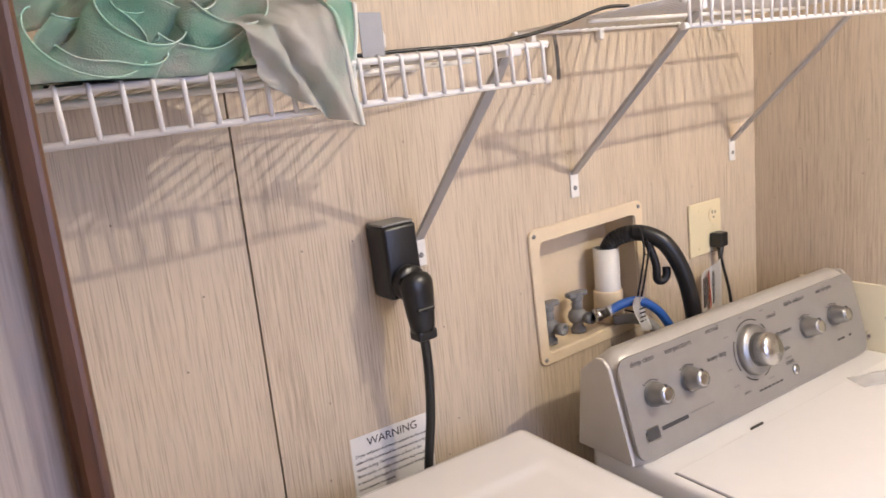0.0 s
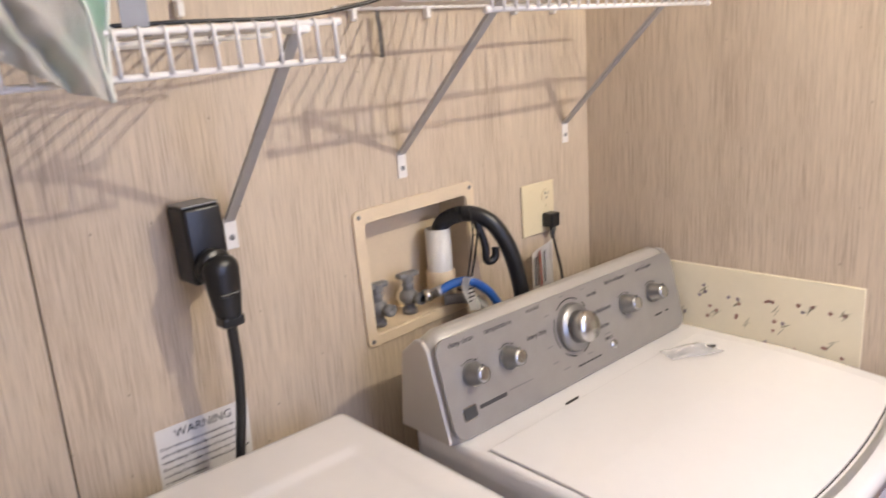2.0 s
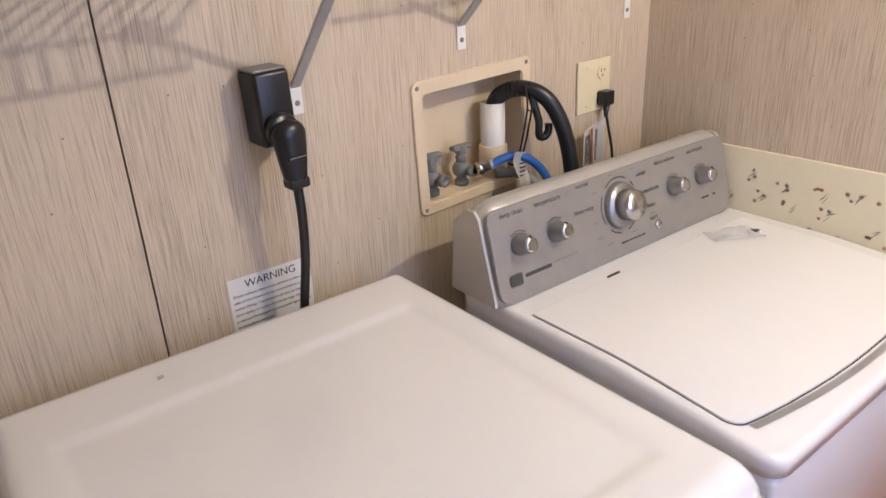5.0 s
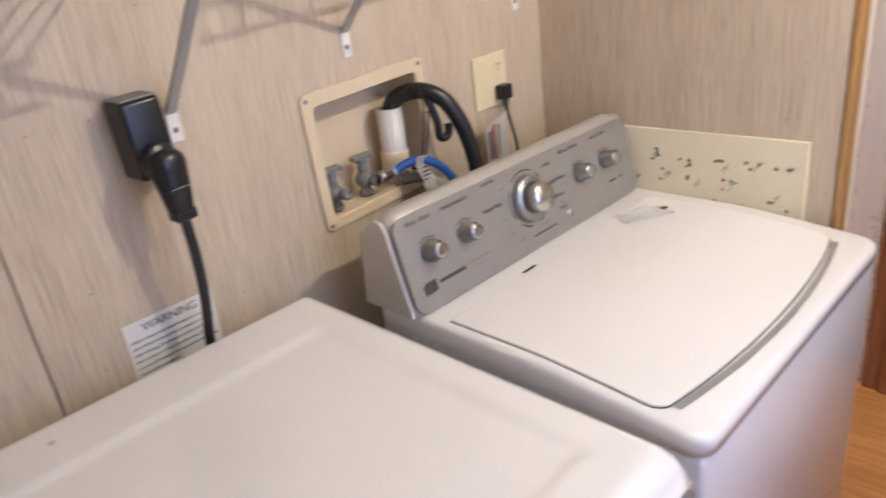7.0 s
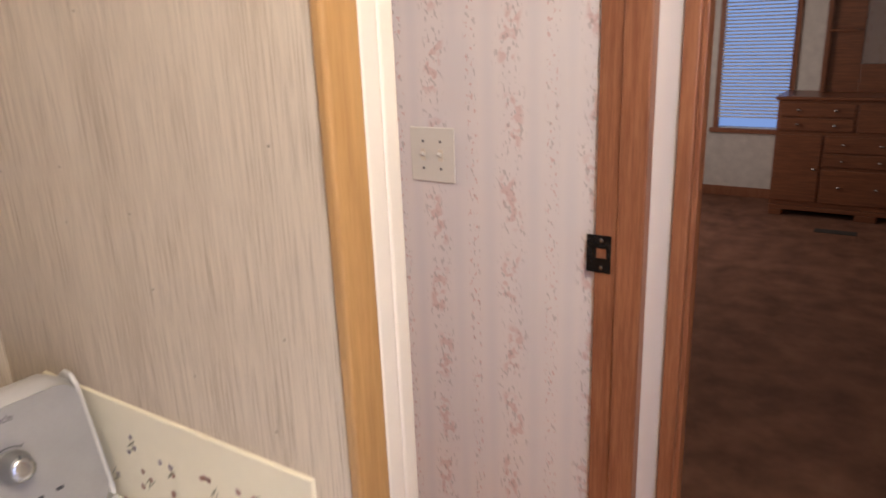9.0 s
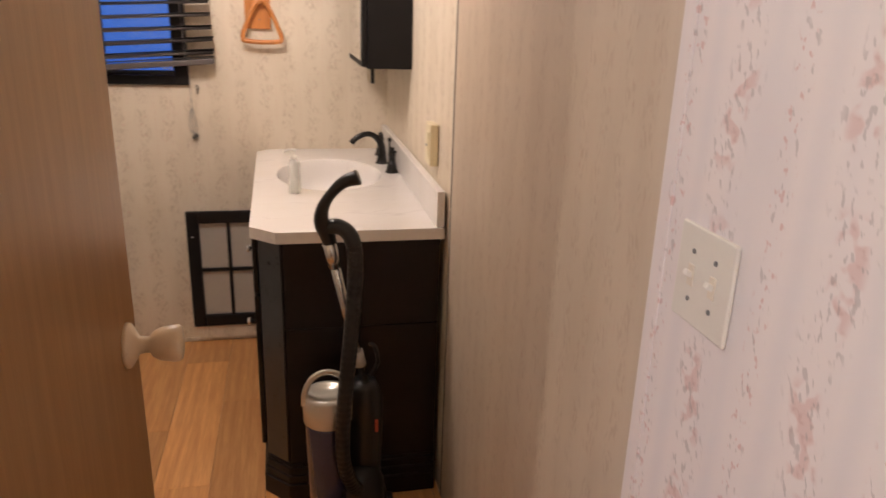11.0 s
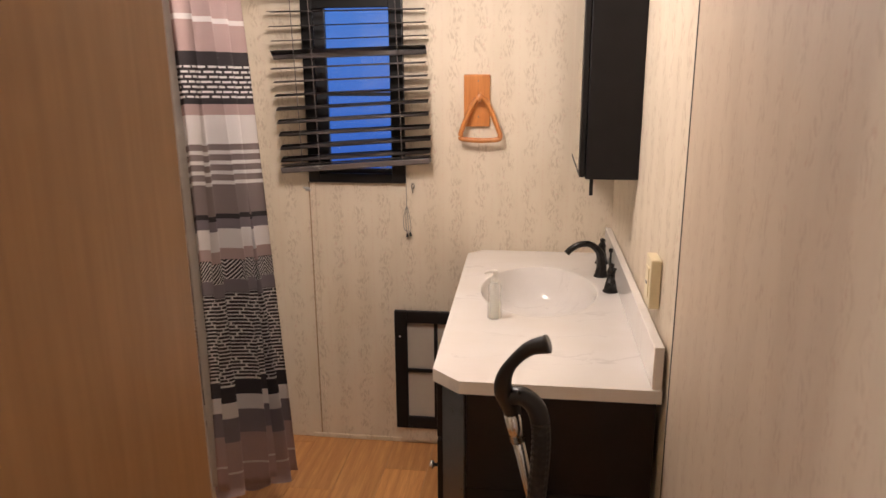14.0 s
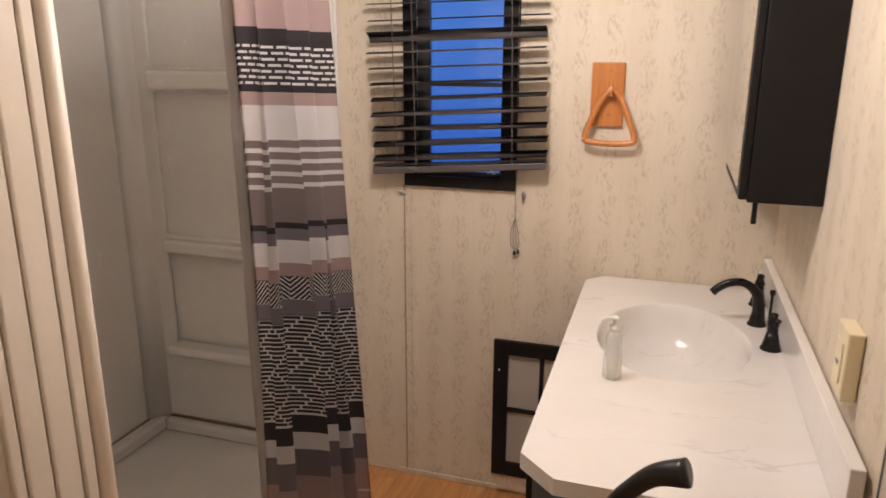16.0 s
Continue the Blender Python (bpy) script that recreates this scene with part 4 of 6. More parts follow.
part("clip", block((0.040, -0.012, 0.0105), (0.053, -0.003, 0.013), 0.001), "black", bag)

# flower-print board leaning behind the washer
board = thing("print_board", "cream board with a tulip sprig print leaning on the wall", "board", m=pose(1.7135, 0.0, 0.0, 0, 1.1, 0))
part("panel", block((0.0, 0.478, 0.0), (0.010, 1.02, 1.082), 0.002), "boardface", board, "cream printed face")
M["petalpink"] = plain("faded_red_print", (0.50, 0.27, 0.21), 0.6)
M["petalblue"] = plain("faded_violet_print", (0.33, 0.26, 0.29), 0.6)
M["stem"] = plain("faded_green_print", (0.36, 0.33, 0.22), 0.6)


def sprigs(parent):
    rng = random.Random(4)
    inks = {"petalpink": bmesh.new(), "petalblue": bmesh.new(), "stem": bmesh.new()}

    def blot(kind, y, z, pts, turn, size):
        bm = inks[kind]
        c, s = math.cos(turn), math.sin(turn)
        vs = [bm.verts.new((-0.0004, y + size * (a * c - b * s), z + size * (a * s + b * c))) for a, b in pts]
        bm.faces.new(vs)

    petal = [(0, -0.5), (0.42, -0.2), (0.40, 0.5), (0.18, 0.15), (0, 0.5), (-0.18, 0.15), (-0.40, 0.5), (-0.42, -0.2)]
    leaf = [(-0.06, -1.2), (0.04, -1.1), (0.13, 0.0), (0.08, 1.2), (-0.02, 0.1)]
    for row in range(9):
        for c in range(7):
            y = 0.515 + c * 0.078 + (0.039 if row % 2 else 0.0) + rng.uniform(-0.012, 0.012)
            z = 0.60 + row * 0.052 + rng.uniform(-0.01, 0.01)
            if y > 1.0 or z > 1.06:
                continue
            for j in range(3):
                a = rng.uniform(0, 6.28)
                r = 0.014
                blot(rng.choice(("petalpink", "petalpink", "petalblue")), y + r * math.cos(a + 2.1 * j), z + r * math.sin(a + 2.1 * j), petal, rng.uniform(-0.8, 0.8), rng.uniform(0.0080, 0.0108))
            for j in range(3):
                blot("stem", y + rng.uniform(-0.018, -0.006), z + rng.uniform(-0.014, 0.008), leaf, rng.uniform(0.3, 1.2), 0.0105)
    for kind, bm in inks.items():
        bmesh.ops.solidify(bm, geom=bm.faces[:], thickness=0.0003)
        tagged(part("printed_pattern", bm, kind, parent), kind="stuff")


sprigs(board)

# ---------- laundry: wall fittings ----------
def screw(parent, at, way, r=0.004, mat="bracketgrey"):
    return part("screw", lathe([(0.0005, 0), (r, 0), (r * 0.9, 0.0015), (r * 0.3, 0.0022), (0.0005, 0.0022)], toward(at, way), 12), mat, parent)


TILT = 1.7


def border_frame(w, h, wi, hi, lift, r, ri, t=0.0055, n=6):
    """A flat frame with rounded corners; the opening sits lift above the middle."""
    def outline(a, b, rad, dz):
        pts = []
        for cx, cy, a0 in ((a / 2 - rad, -b / 2 + rad, -90), (a / 2 - rad, b / 2 - rad, 0), (-a / 2 + rad, b / 2 - rad, 90), (-a / 2 + rad, -b / 2 + rad, 180)):
            pts += [(cx + rad * math.cos(radians(a0 + 90 * i / n)), cy + rad * math.sin(radians(a0 + 90 * i / n)) + dz) for i in range(n + 1)]
        return pts

    loops = [(outline(w, h, r, 0), 0.0), (outline(w, h, r, 0), t - 0.002), (outline(w - 0.003, h - 0.003, r - 0.0015, 0), t), (outline(wi + 0.003, hi + 0.003, ri + 0.0015, lift), t), (outline(wi, hi, ri, lift), t - 0.002), (outline(wi, hi, ri, lift), 0.0)]
    bm = bmesh.new()
    rings = [[bm.verts.new((x, y, z)) for x, y in pts] for pts, z in loops]
    m = len(rings[0])
    for a, b in zip(rings, rings[1:] + rings[:1]):
        for j in range(m):
            bm.faces.new((a[j], a[(j + 1) % m], b[(j + 1) % m], b[j]))
    return bm


wbox = thing("washer_outlet_box", "almond plastic washer outlet box recessed in the wall", "outlet box", m=pose(1.146, YB, 1.19, 0, TILT * -1.2, 0))
part("flange", border_frame(0.326, 0.274, 0.276, 0.224, -0.003, 0.016, 0.012), "almondbox", wbox, "", False).matrix_basis = pose(0, -0.0005, -0.006, 90, 0, 0)
for piece, a, b in (("box_back", (-0.138, 0.078, -0.120), (0.138, 0.082, 0.112)), ("box_top", (-0.138, -0.002, 0.110), (0.138, 0.078, 0.1135)), ("box_floor", (-0.138, -0.002, -0.1225), (0.138, 0.078, -0.119)), ("box_side", (-0.1395, -0.002, -0.119), (-0.136, 0.078, 0.110)), ("box_side", (0.136, -0.002, -0.119), (0.1395, 0.078, 0.110))):
    part(piece, blocks([(a, b)]), "almondbox", wbox)
for sx, sz in ((-0.150, 0.118), (0.150, 0.118), (-0.150, -0.131), (0.150, -0.131)):
    screw(wbox, (sx, -0.006, sz), (0, -1, 0), 0.0045, "valve")


def valve(x, y, z, name="water_valve"):
    v = thing(name, "grey plastic water valve standing in the outlet box", "valve", "valves of the outlet box", pose(x, y, z))
    part("stem", lathe([(0.001, 0), (0.013, 0), (0.013, 0.010), (0.0095, 0.012), (0.0095, 0.060), (0.011, 0.064), (0.007, 0.070), (0.006, 0.084), (0.001, 0.084)], None, 16), "valve", v, "", True)
    part("handle", merge(block((-0.022, -0.008, 0.080), (0.022, 0.008, 0.092), 0.004, 3), lathe([(0.001, 0.07), (0.011, 0.072), (0.011, 0.09), (0.001, 0.09)], None, 14)), "valve", v)
    part("valve_body", lathe([(0.001, 0.018), (0.010, 0.020), (0.0155, 0.027), (0.017, 0.036), (0.0155, 0.045), (0.010, 0.052), (0.001, 0.054)], None, 18), "valve", v, "", True)
    part("spout", lathe([(0.001, 0), (0.009, 0), (0.009, 0.018), (0.0125, 0.019), (0.0125, 0.030), (0.007, 0.030), (0.006, 0.020), (0.001, 0.020)], toward((0, 0, 0.035), (0.25, -1, 0)), 16), "valve", v, "", True)
    return v


for vx, vy in ((1.042, 1.158), (1.130, 1.164)):
    vm = valve(vx, vy, 1.071)
    vm.scale = (1.2, 1.2, 0.96)
pipe = thing("standpipe", "white plastic drain standpipe in the outlet box", "drain pipe")
part("pipe", lathe([(0.0265, 1.07), (0.0275, 1.234), (0.0220, 1.234), (0.0215, 1.10), (0.001, 1.10)], Matrix.Translation((1.222, 1.160, 0)), 28), "pvc", pipe, "", True)
part("coupling", lathe([(0.0266, 1.075), (0.0315, 1.076), (0.0315, 1.140), (0.030, 1.143), (0.0266, 1.143)], Matrix.Translation((1.222, 1.160, 0)), 28), "almondbox", pipe, "", True)

drain = thing("drain_hose", "black ribbed drain hose hooked into the standpipe", "hose")
path = smooth_line([(1.222, 1.160, 1.18), (1.222, 1.157, 1.226), (1.228, 1.137, 1.255), (1.250, 1.093, 1.267), (1.279, 1.057, 1.246), (1.304, 1.036, 1.192), (1.322, 1.026, 1.12), (1.333, 1.02, 1.02), (1.338, 1.017, 0.90)], 12)
part("ribbed_end", tube(path[:34], 0.0165, 14, rib=0.10, rib_every=1), "hose", drain)
part("hose", tube(path[33:], 0.0172, 14), "hose", drain, "", True)
part("guide_hook", tube(smooth_line([(1.256, 1.078, 1.252), (1.268, 1.068, 1.20), (1.270, 1.068, 1.168), (1.281, 1.064, 1.162), (1.290, 1.060, 1.172), (1.291, 1.060, 1.19)], 6), 0.0085, 10), "hose", drain, "black hose guide hook", True)
for zx in (1.228, 1.241):
    part("cable_tie", tube(smooth_line([(zx + 0.008, 1.078, 1.280), (zx + 0.008, 1.070, 1.235), (zx + 0.010, 1.082, 1.18), (zx + 0.010, 1.095, 1.130)], 5), 0.0022, 6), "black", drain)
part("tie_tail", tube([(1.243, 1.075, 1.225), (1.252, 1.072, 1.222), (1.254, 1.071, 1.236)], 0.002, 6), "black", drain)

fill = thing("fill_hose", "blue rubber fill hose with a steel coupling", "hose")
fp = smooth_line([(1.163, 1.105, 1.118), (1.185, 1.095, 1.128), (1.213, 1.082, 1.132), (1.245, 1.070, 1.118), (1.275, 1.058, 1.085), (1.295, 1.045, 1.03), (1.300, 1.04, 0.95)], 8)
part("hose", tube(fp, 0.0095, 12), "blue", fill, "", True)
part("coupling", lathe([(0.001, 0), (0.014, 0), (0.014, 0.012), (0.011, 0.013), (0.011, 0.026), (0.0095, 0.028), (0.001, 0.028)], toward((1.134, 1.120, 1.112), (0.95, -0.32, 0.15)), 14), "steel", fill, "", True)
part("collar", lathe([(0.001, 0), (0.0115, 0), (0.0115, 0.014), (0.001, 0.014)], toward((1.160, 1.108, 1.117), (0.92, -0.30, 0.25)), 12), "bracketgrey", fill)
part("grey_hose", tube(smooth_line([(1.200, 1.13, 1.085), (1.235, 1.09, 1.085), (1.262, 1.06, 1.05), (1.27, 1.04, 0.96)], 6), 0.011, 12), "valve", fill, "grey second hose", True)
tag = part("paper_tag", sheet(lambda u, v: (1.196 + 0.034 * u + 0.006 * v, 1.066 + 0.008 * math.sin(5 * v) + 0.003 * math.sin(9 * u), 1.146 - 0.072 * v - 0.006 * u), 6, 10, 0.0006), "paper", fill, "white paper tag")
for i in range(4):
    part("printed_line", block((1.201 + 0.004, 1.0615, 1.118 - i * 0.009), (1.222, 1.0625, 1.121 - i * 0.009)), "ink", tag)

plate = thing("outlet_plate", "ivory two-gang wall plate with one outlet", "outlet", m=pose(1.526, YB, 1.225, 0, -0.5, 0))
part("plate", block((-0.060, -0.006, -0.062), (0.060, -0.0005, 0.062), 0.003, 3), "plate", plate)
part("receptacle", lathe([(0.001, 0), (0.017, 0), (0.0165, 0.0025), (0.001, 0.003)], toward((0.027, -0.006, 0.028), (0, -1, 0)), 20), "plate", plate)
for dx, h in ((-0.006, 0.008), (0.006, 0.007)):
    part("slot", block((0.027 + dx - 0.001, -0.0096, 0.030), (0.027 + dx + 0.001, -0.0088, 0.030 + h)), "ink", plate)
part("slot", lathe([(0.001, 0), (0.0026, 0), (0.001, 0.0006)], toward((0.027, -0.0089, 0.022), (0, -1, 0)), 10), "ink", plate)
for sx, sz in ((-0.027, 0.045), (-0.027, -0.045), (0.027, 0.003)):
    screw(plate, (sx, -0.006, sz), (0, -1, 0), 0.0028, "plate")
plug = thing("power_plug", "black angled power plug with its cord", "plug")
part("plug_body", prism([(-0.016, -0.030), (0.016, -0.030), (0.018, -0.005), (0.014, 0.0), (-0.014, 0.0), (-0.018, -0.005)], 0, 0.034, 0.004, pose(1.553, YB - 0.006, 1.178)), "black", plug)
part("strain_relief", lathe([(0.009, 0), (0.0045, -0.03), (0.0045, -0.034), (0.001, -0.034)], pose(1.553, YB - 0.024, 1.180), 12), "black", plug, "", True)
part("cord", tube(smooth_line([(1.553, YB - 0.024, 1.16), (1.560, 1.105, 1.12), (1.566, 1.095, 1.06), (1.560, 1.08, 0.96)], 6), 0.0035, 8), "black", plug, "", True)
cordtag = thing("cord_tag", "white warning tag hanging on the power cord", "tag")
part("tag", sheet(lambda u, v: (1.436 + 0.088 * u, 1.080 + 0.010 * u + 0.003 * math.sin(6 * u), 1.138 + 0.020 * u - 0.115 * v), 10, 6, 0.0006), "paper", cordtag)
part("red_bar", sheet(lambda u, v: (1.460 + 0.012 * u + 0.006 * v, 1.0785 + 0.0055 * u, 1.140 - 0.085 * v), 2, 4, 0.0006), "red", cordtag, "red printed bar")
for i in range(11):
    x = 1.441 + 0.0050 * i + (0.022 if i > 3 else 0)
    part("printed_line", block((x, 1.0775 + 0.125 * (x - 1.436), 1.060), (x + 0.0020, 1.0782 + 0.125 * (x - 1.436), 1.126 + 0.20 * (x - 1.436))), "ink", cordtag)

recept = thing("dryer_receptacle", "black surface-mounted dryer receptacle with its plug and cord", "receptacle", m=pose(0.684, YB, 1.33, 0, -2, 0))
part("housing", block((-0.044, -0.058, -0.060), (0.018, -0.0005, 0.058), 0.007, 4), "black", recept, "", True)
part("cover_lip", block((-0.042, -0.054, 0.0575), (0.016, -0.004, 0.0615), 0.002), "valve", recept)
part("plug_neck", lathe([(0.001, 0), (0.029, 0), (0.029, 0.012), (0.026, 0.016), (0.001, 0.016)], toward((-0.014, -0.058, -0.035), (0.1, -1, 0)), 24), "black", recept, "", True)


def plug_head(u, v):
    a = 2 * math.pi * u
    s = v
    rx = 0.029 - 0.010 * s ** 2
    z = -0.012 - 0.098 * s
    r = math.sqrt(max(0.0, 1 - max(0.0, (0.25 - s) / 0.25) ** 2))
    return (-0.014 + rx * r * math.cos(a), -0.086 + 0.018 * r * math.sin(a), z)


pb = sheet(plug_head, 20, 14)
bmesh.ops.remove_doubles(pb, verts=pb.verts, dist=0.0004)
bmesh.ops.holes_fill(pb, edges=pb.edges)
part("plug_head", pb, "black", recept, "", True)
part("grip_bar", block((-0.030, -0.106, -0.075), (0.002, -0.100, -0.069), 0.002), "black", recept)
part("cord_collar", block((-0.032, -0.102, -0.124), (0.004, -0.072, -0.106), 0.005, 3), "black", recept)
part("cord", tube(smooth_line([(-0.014, -0.087, -0.115), (-0.013, -0.084, -0.18), (-0.016, -0.075, -0.26), (-0.026, -0.066, -0.34), (-0.034, -0.060, -0.42), (-0.036, -0.055, -0.55)], 6), 0.0105, 12, flat=0.75), "black", recept, "", True)

warn = thing("warning_label", "white printed dryer warning label on the wall", "label", m=pose(0.5645, YB - 0.0006, 1.0435, 90, 0.8, 0))
part("paper", blocks([((0, -0.112, -0.0005), (0.160, 0, 0.0))]), "paper", warn)
lettering("heading", "WARNING", 0.0205, pose(0.080, -0.021, 0.0003), warn, "ink", "CENTER")
for i, text in enumerate(("Dryer exhaust duct must extend to the out", "side of the home and be connected to a termi", "nation fitting. Termination of duct in the", "floor cavity or under the home may result in", "a serious fire hazard or structural damage due", "to excessive moisture.")):
    lettering("text_line", text, 0.0079, pose(0.006, -0.036 - 0.0118 * i, 0.0003), warn)


# ---------- laundry: wire shelves ----------
def wire_shelf(m, length, depth, drop, every, lip_every, label):
    """A coated wire shelf: deck wires run to the front and turn down over the lip."""
    s = thing("wire_shelf", label, "wire shelf", "wire shelves over the machines", m)
    for y, z in ((0.0, 0.0), (0.0, -drop), (depth, 0.0), (depth * 0.5, -0.004)):
        part("rail", tube([(0, y, z), (length, y, z)], 0.0038, 8), "wire", s, "", True)
    deck = lip = None
    n = int(length / every)
    for i in range(n + 1):
        x = 0.006 + i * (length - 0.012) / n
        if deck is None:
            ob = part("wire", tube([(0, 0, 0.003), (0, depth, 0.003)], 0.0024, 6), "wire", s, "", True)
            deck = ob.data
        else:
            ob = new("wire", deck)
            ob.parent = s
        ob.matrix_basis = pose(x, 0, 0)
        if i % lip_every == 0:
            if lip is None:
                ob = part("lip_wire", tube([(0, 0.003, 0.004), (0, -0.002, 0.003), (0, -0.004, -0.003), (0, -0.004, -drop)], 0.0026, 6), "wire", s, "", True)
                lip = ob.data
            else:
                ob = new("lip_wire", lip)
                ob.parent = s
            ob.matrix_basis = pose(x, 0, 0)
    for x in (0.0, length):
        for y, z in ((0, 0), (0, -drop), (depth, 0)):
            part("end_cap", lathe([(0.001, -0.006), (0.0052, -0.005), (0.0052, 0.005), (0.001, 0.006)], toward((x, y, z), (1, 0, 0)), 8), "wire", s)
    return s


wire_shelf(pose(0.135, 0.820, 1.600, 0, -2.2, 0), 0.622, 0.305, 0.044, 0.0264, 1, "white coated wire shelf with a heaped towel on it")
wire_shelf(pose(0.980, 0.772, 1.672, 0, -1.6, 0), 0.655, 0.350, 0.037, 0.0258, 1, "empty white coated wire shelf above the washer")


def shelf_bracket(foot, tip):
    """A flat strut from a screwed wall foot up to the shelf front."""
    b = thing("shelf_bracket", "grey metal shelf strut with a white screwed foot", "bracket", "shelf struts")
    f, t = Vector(foot), Vector(tip)
    d = (t - f).normalized()
    side = Vector((1, 0, 0))
    side = (side - d * side.dot(d)).normalized()
    up = d.cross(side)
    bm = bmesh.new()
    prof = [(-0.0085, 0.0), (-0.0085, 0.006), (-0.0070, 0.006), (-0.0065, 0.0015), (0.0065, 0.0015), (0.0070, 0.006), (0.0085, 0.006), (0.0085, 0.0)]
    ra = [bm.verts.new(f + side * a + up * c) for a, c in prof]
    rb = [bm.verts.new(t + side * a + up * c) for a, c in prof]
    for i in range(len(prof)):
        bm.faces.new((ra[i], ra[(i + 1) % 8], rb[(i + 1) % 8], rb[i]))
    bm.faces.new(ra[::-1])
    bm.faces.new(rb)
    part("strut", bm, "bracketgrey", b)
    part("wall_foot", block((f.x - 0.011, YB - 0.0035, f.z - 0.045), (f.x + 0.011, YB - 0.0005, f.z + 0.006), 0.001), "wire", b, "white foot plate")
    screw(b, (f.x, YB - 0.0035, f.z - 0.026), (0, -1, 0), 0.005, "valve")
    part("tip_clip", block((t.x - 0.013, t.y - 0.008, t.z - 0.006), (t.x + 0.013, t.y + 0.018, t.z + 0.009), 0.003), "wire", b, "white shelf clip")
    return b


shelf_bracket((0.738, YB - 0.004, 1.345), (0.705, 0.825, 1.617))
shelf_bracket((1.112, YB - 0.004, 1.405), (1.038, 0.780, 1.664))
shelf_bracket((1.642, YB - 0.004, 1.413), (1.528, 0.780, 1.678))

for cx, cz in ((0.703, 1.668), (1.02, 1.662), (1.20, 1.667), (1.46, 1.675), (1.60, 1.678)):
    c = thing("wall_clip", "white plastic shelf clip on the wall", "clip", "shelf clips")
    part("clip", merge(block((cx - 0.006, YB - 0.016, cz - 0.010), (cx + 0.006, YB - 0.0005, cz + 0.012), 0.003), lathe([(0.001, 0), (0.008, 0), (0.007, 0.004), (0.001, 0.005)], toward((cx, YB - 0.006, cz + 0.012), (0, 0, 1)), 12)), "wire", c)
strap = thing("loose_strap", "dark grey strap hanging from the shelf back", "strap")
part("strap", sheet(lambda u, v: (1.060 + 0.010 * u + 0.004 * v, 1.112 - 0.003 * math.sin(3 * v), 1.668 - 0.080 * v), 2, 8, 0.0015), "cord", strap)
cable = thing("thin_cable", "thin dark cable lying along the shelves", "cable")
part("cable", tube(smooth_line([(0.15, 0.98, 1.615), (0.45, 0.97, 1.628), (0.62, 0.955, 1.636), (0.78, 0.95, 1.642), (0.90, 0.945, 1.660), (1.00, 0.935, 1.686), (1.05, 0.925, 1.688)], 8), 0.0028, 8), "black", cable, "", True)
strip = thing("metal_strip", "upright grey sheet metal strip on the shelf", "metal strip")
part("strip", blocks([((0.506, 0.842, 1.612), (0.535, 0.8435, 1.668)), ((0.5335, 0.8435, 1.612), (0.535, 0.875, 1.668))]), "sheetgrey", strip)


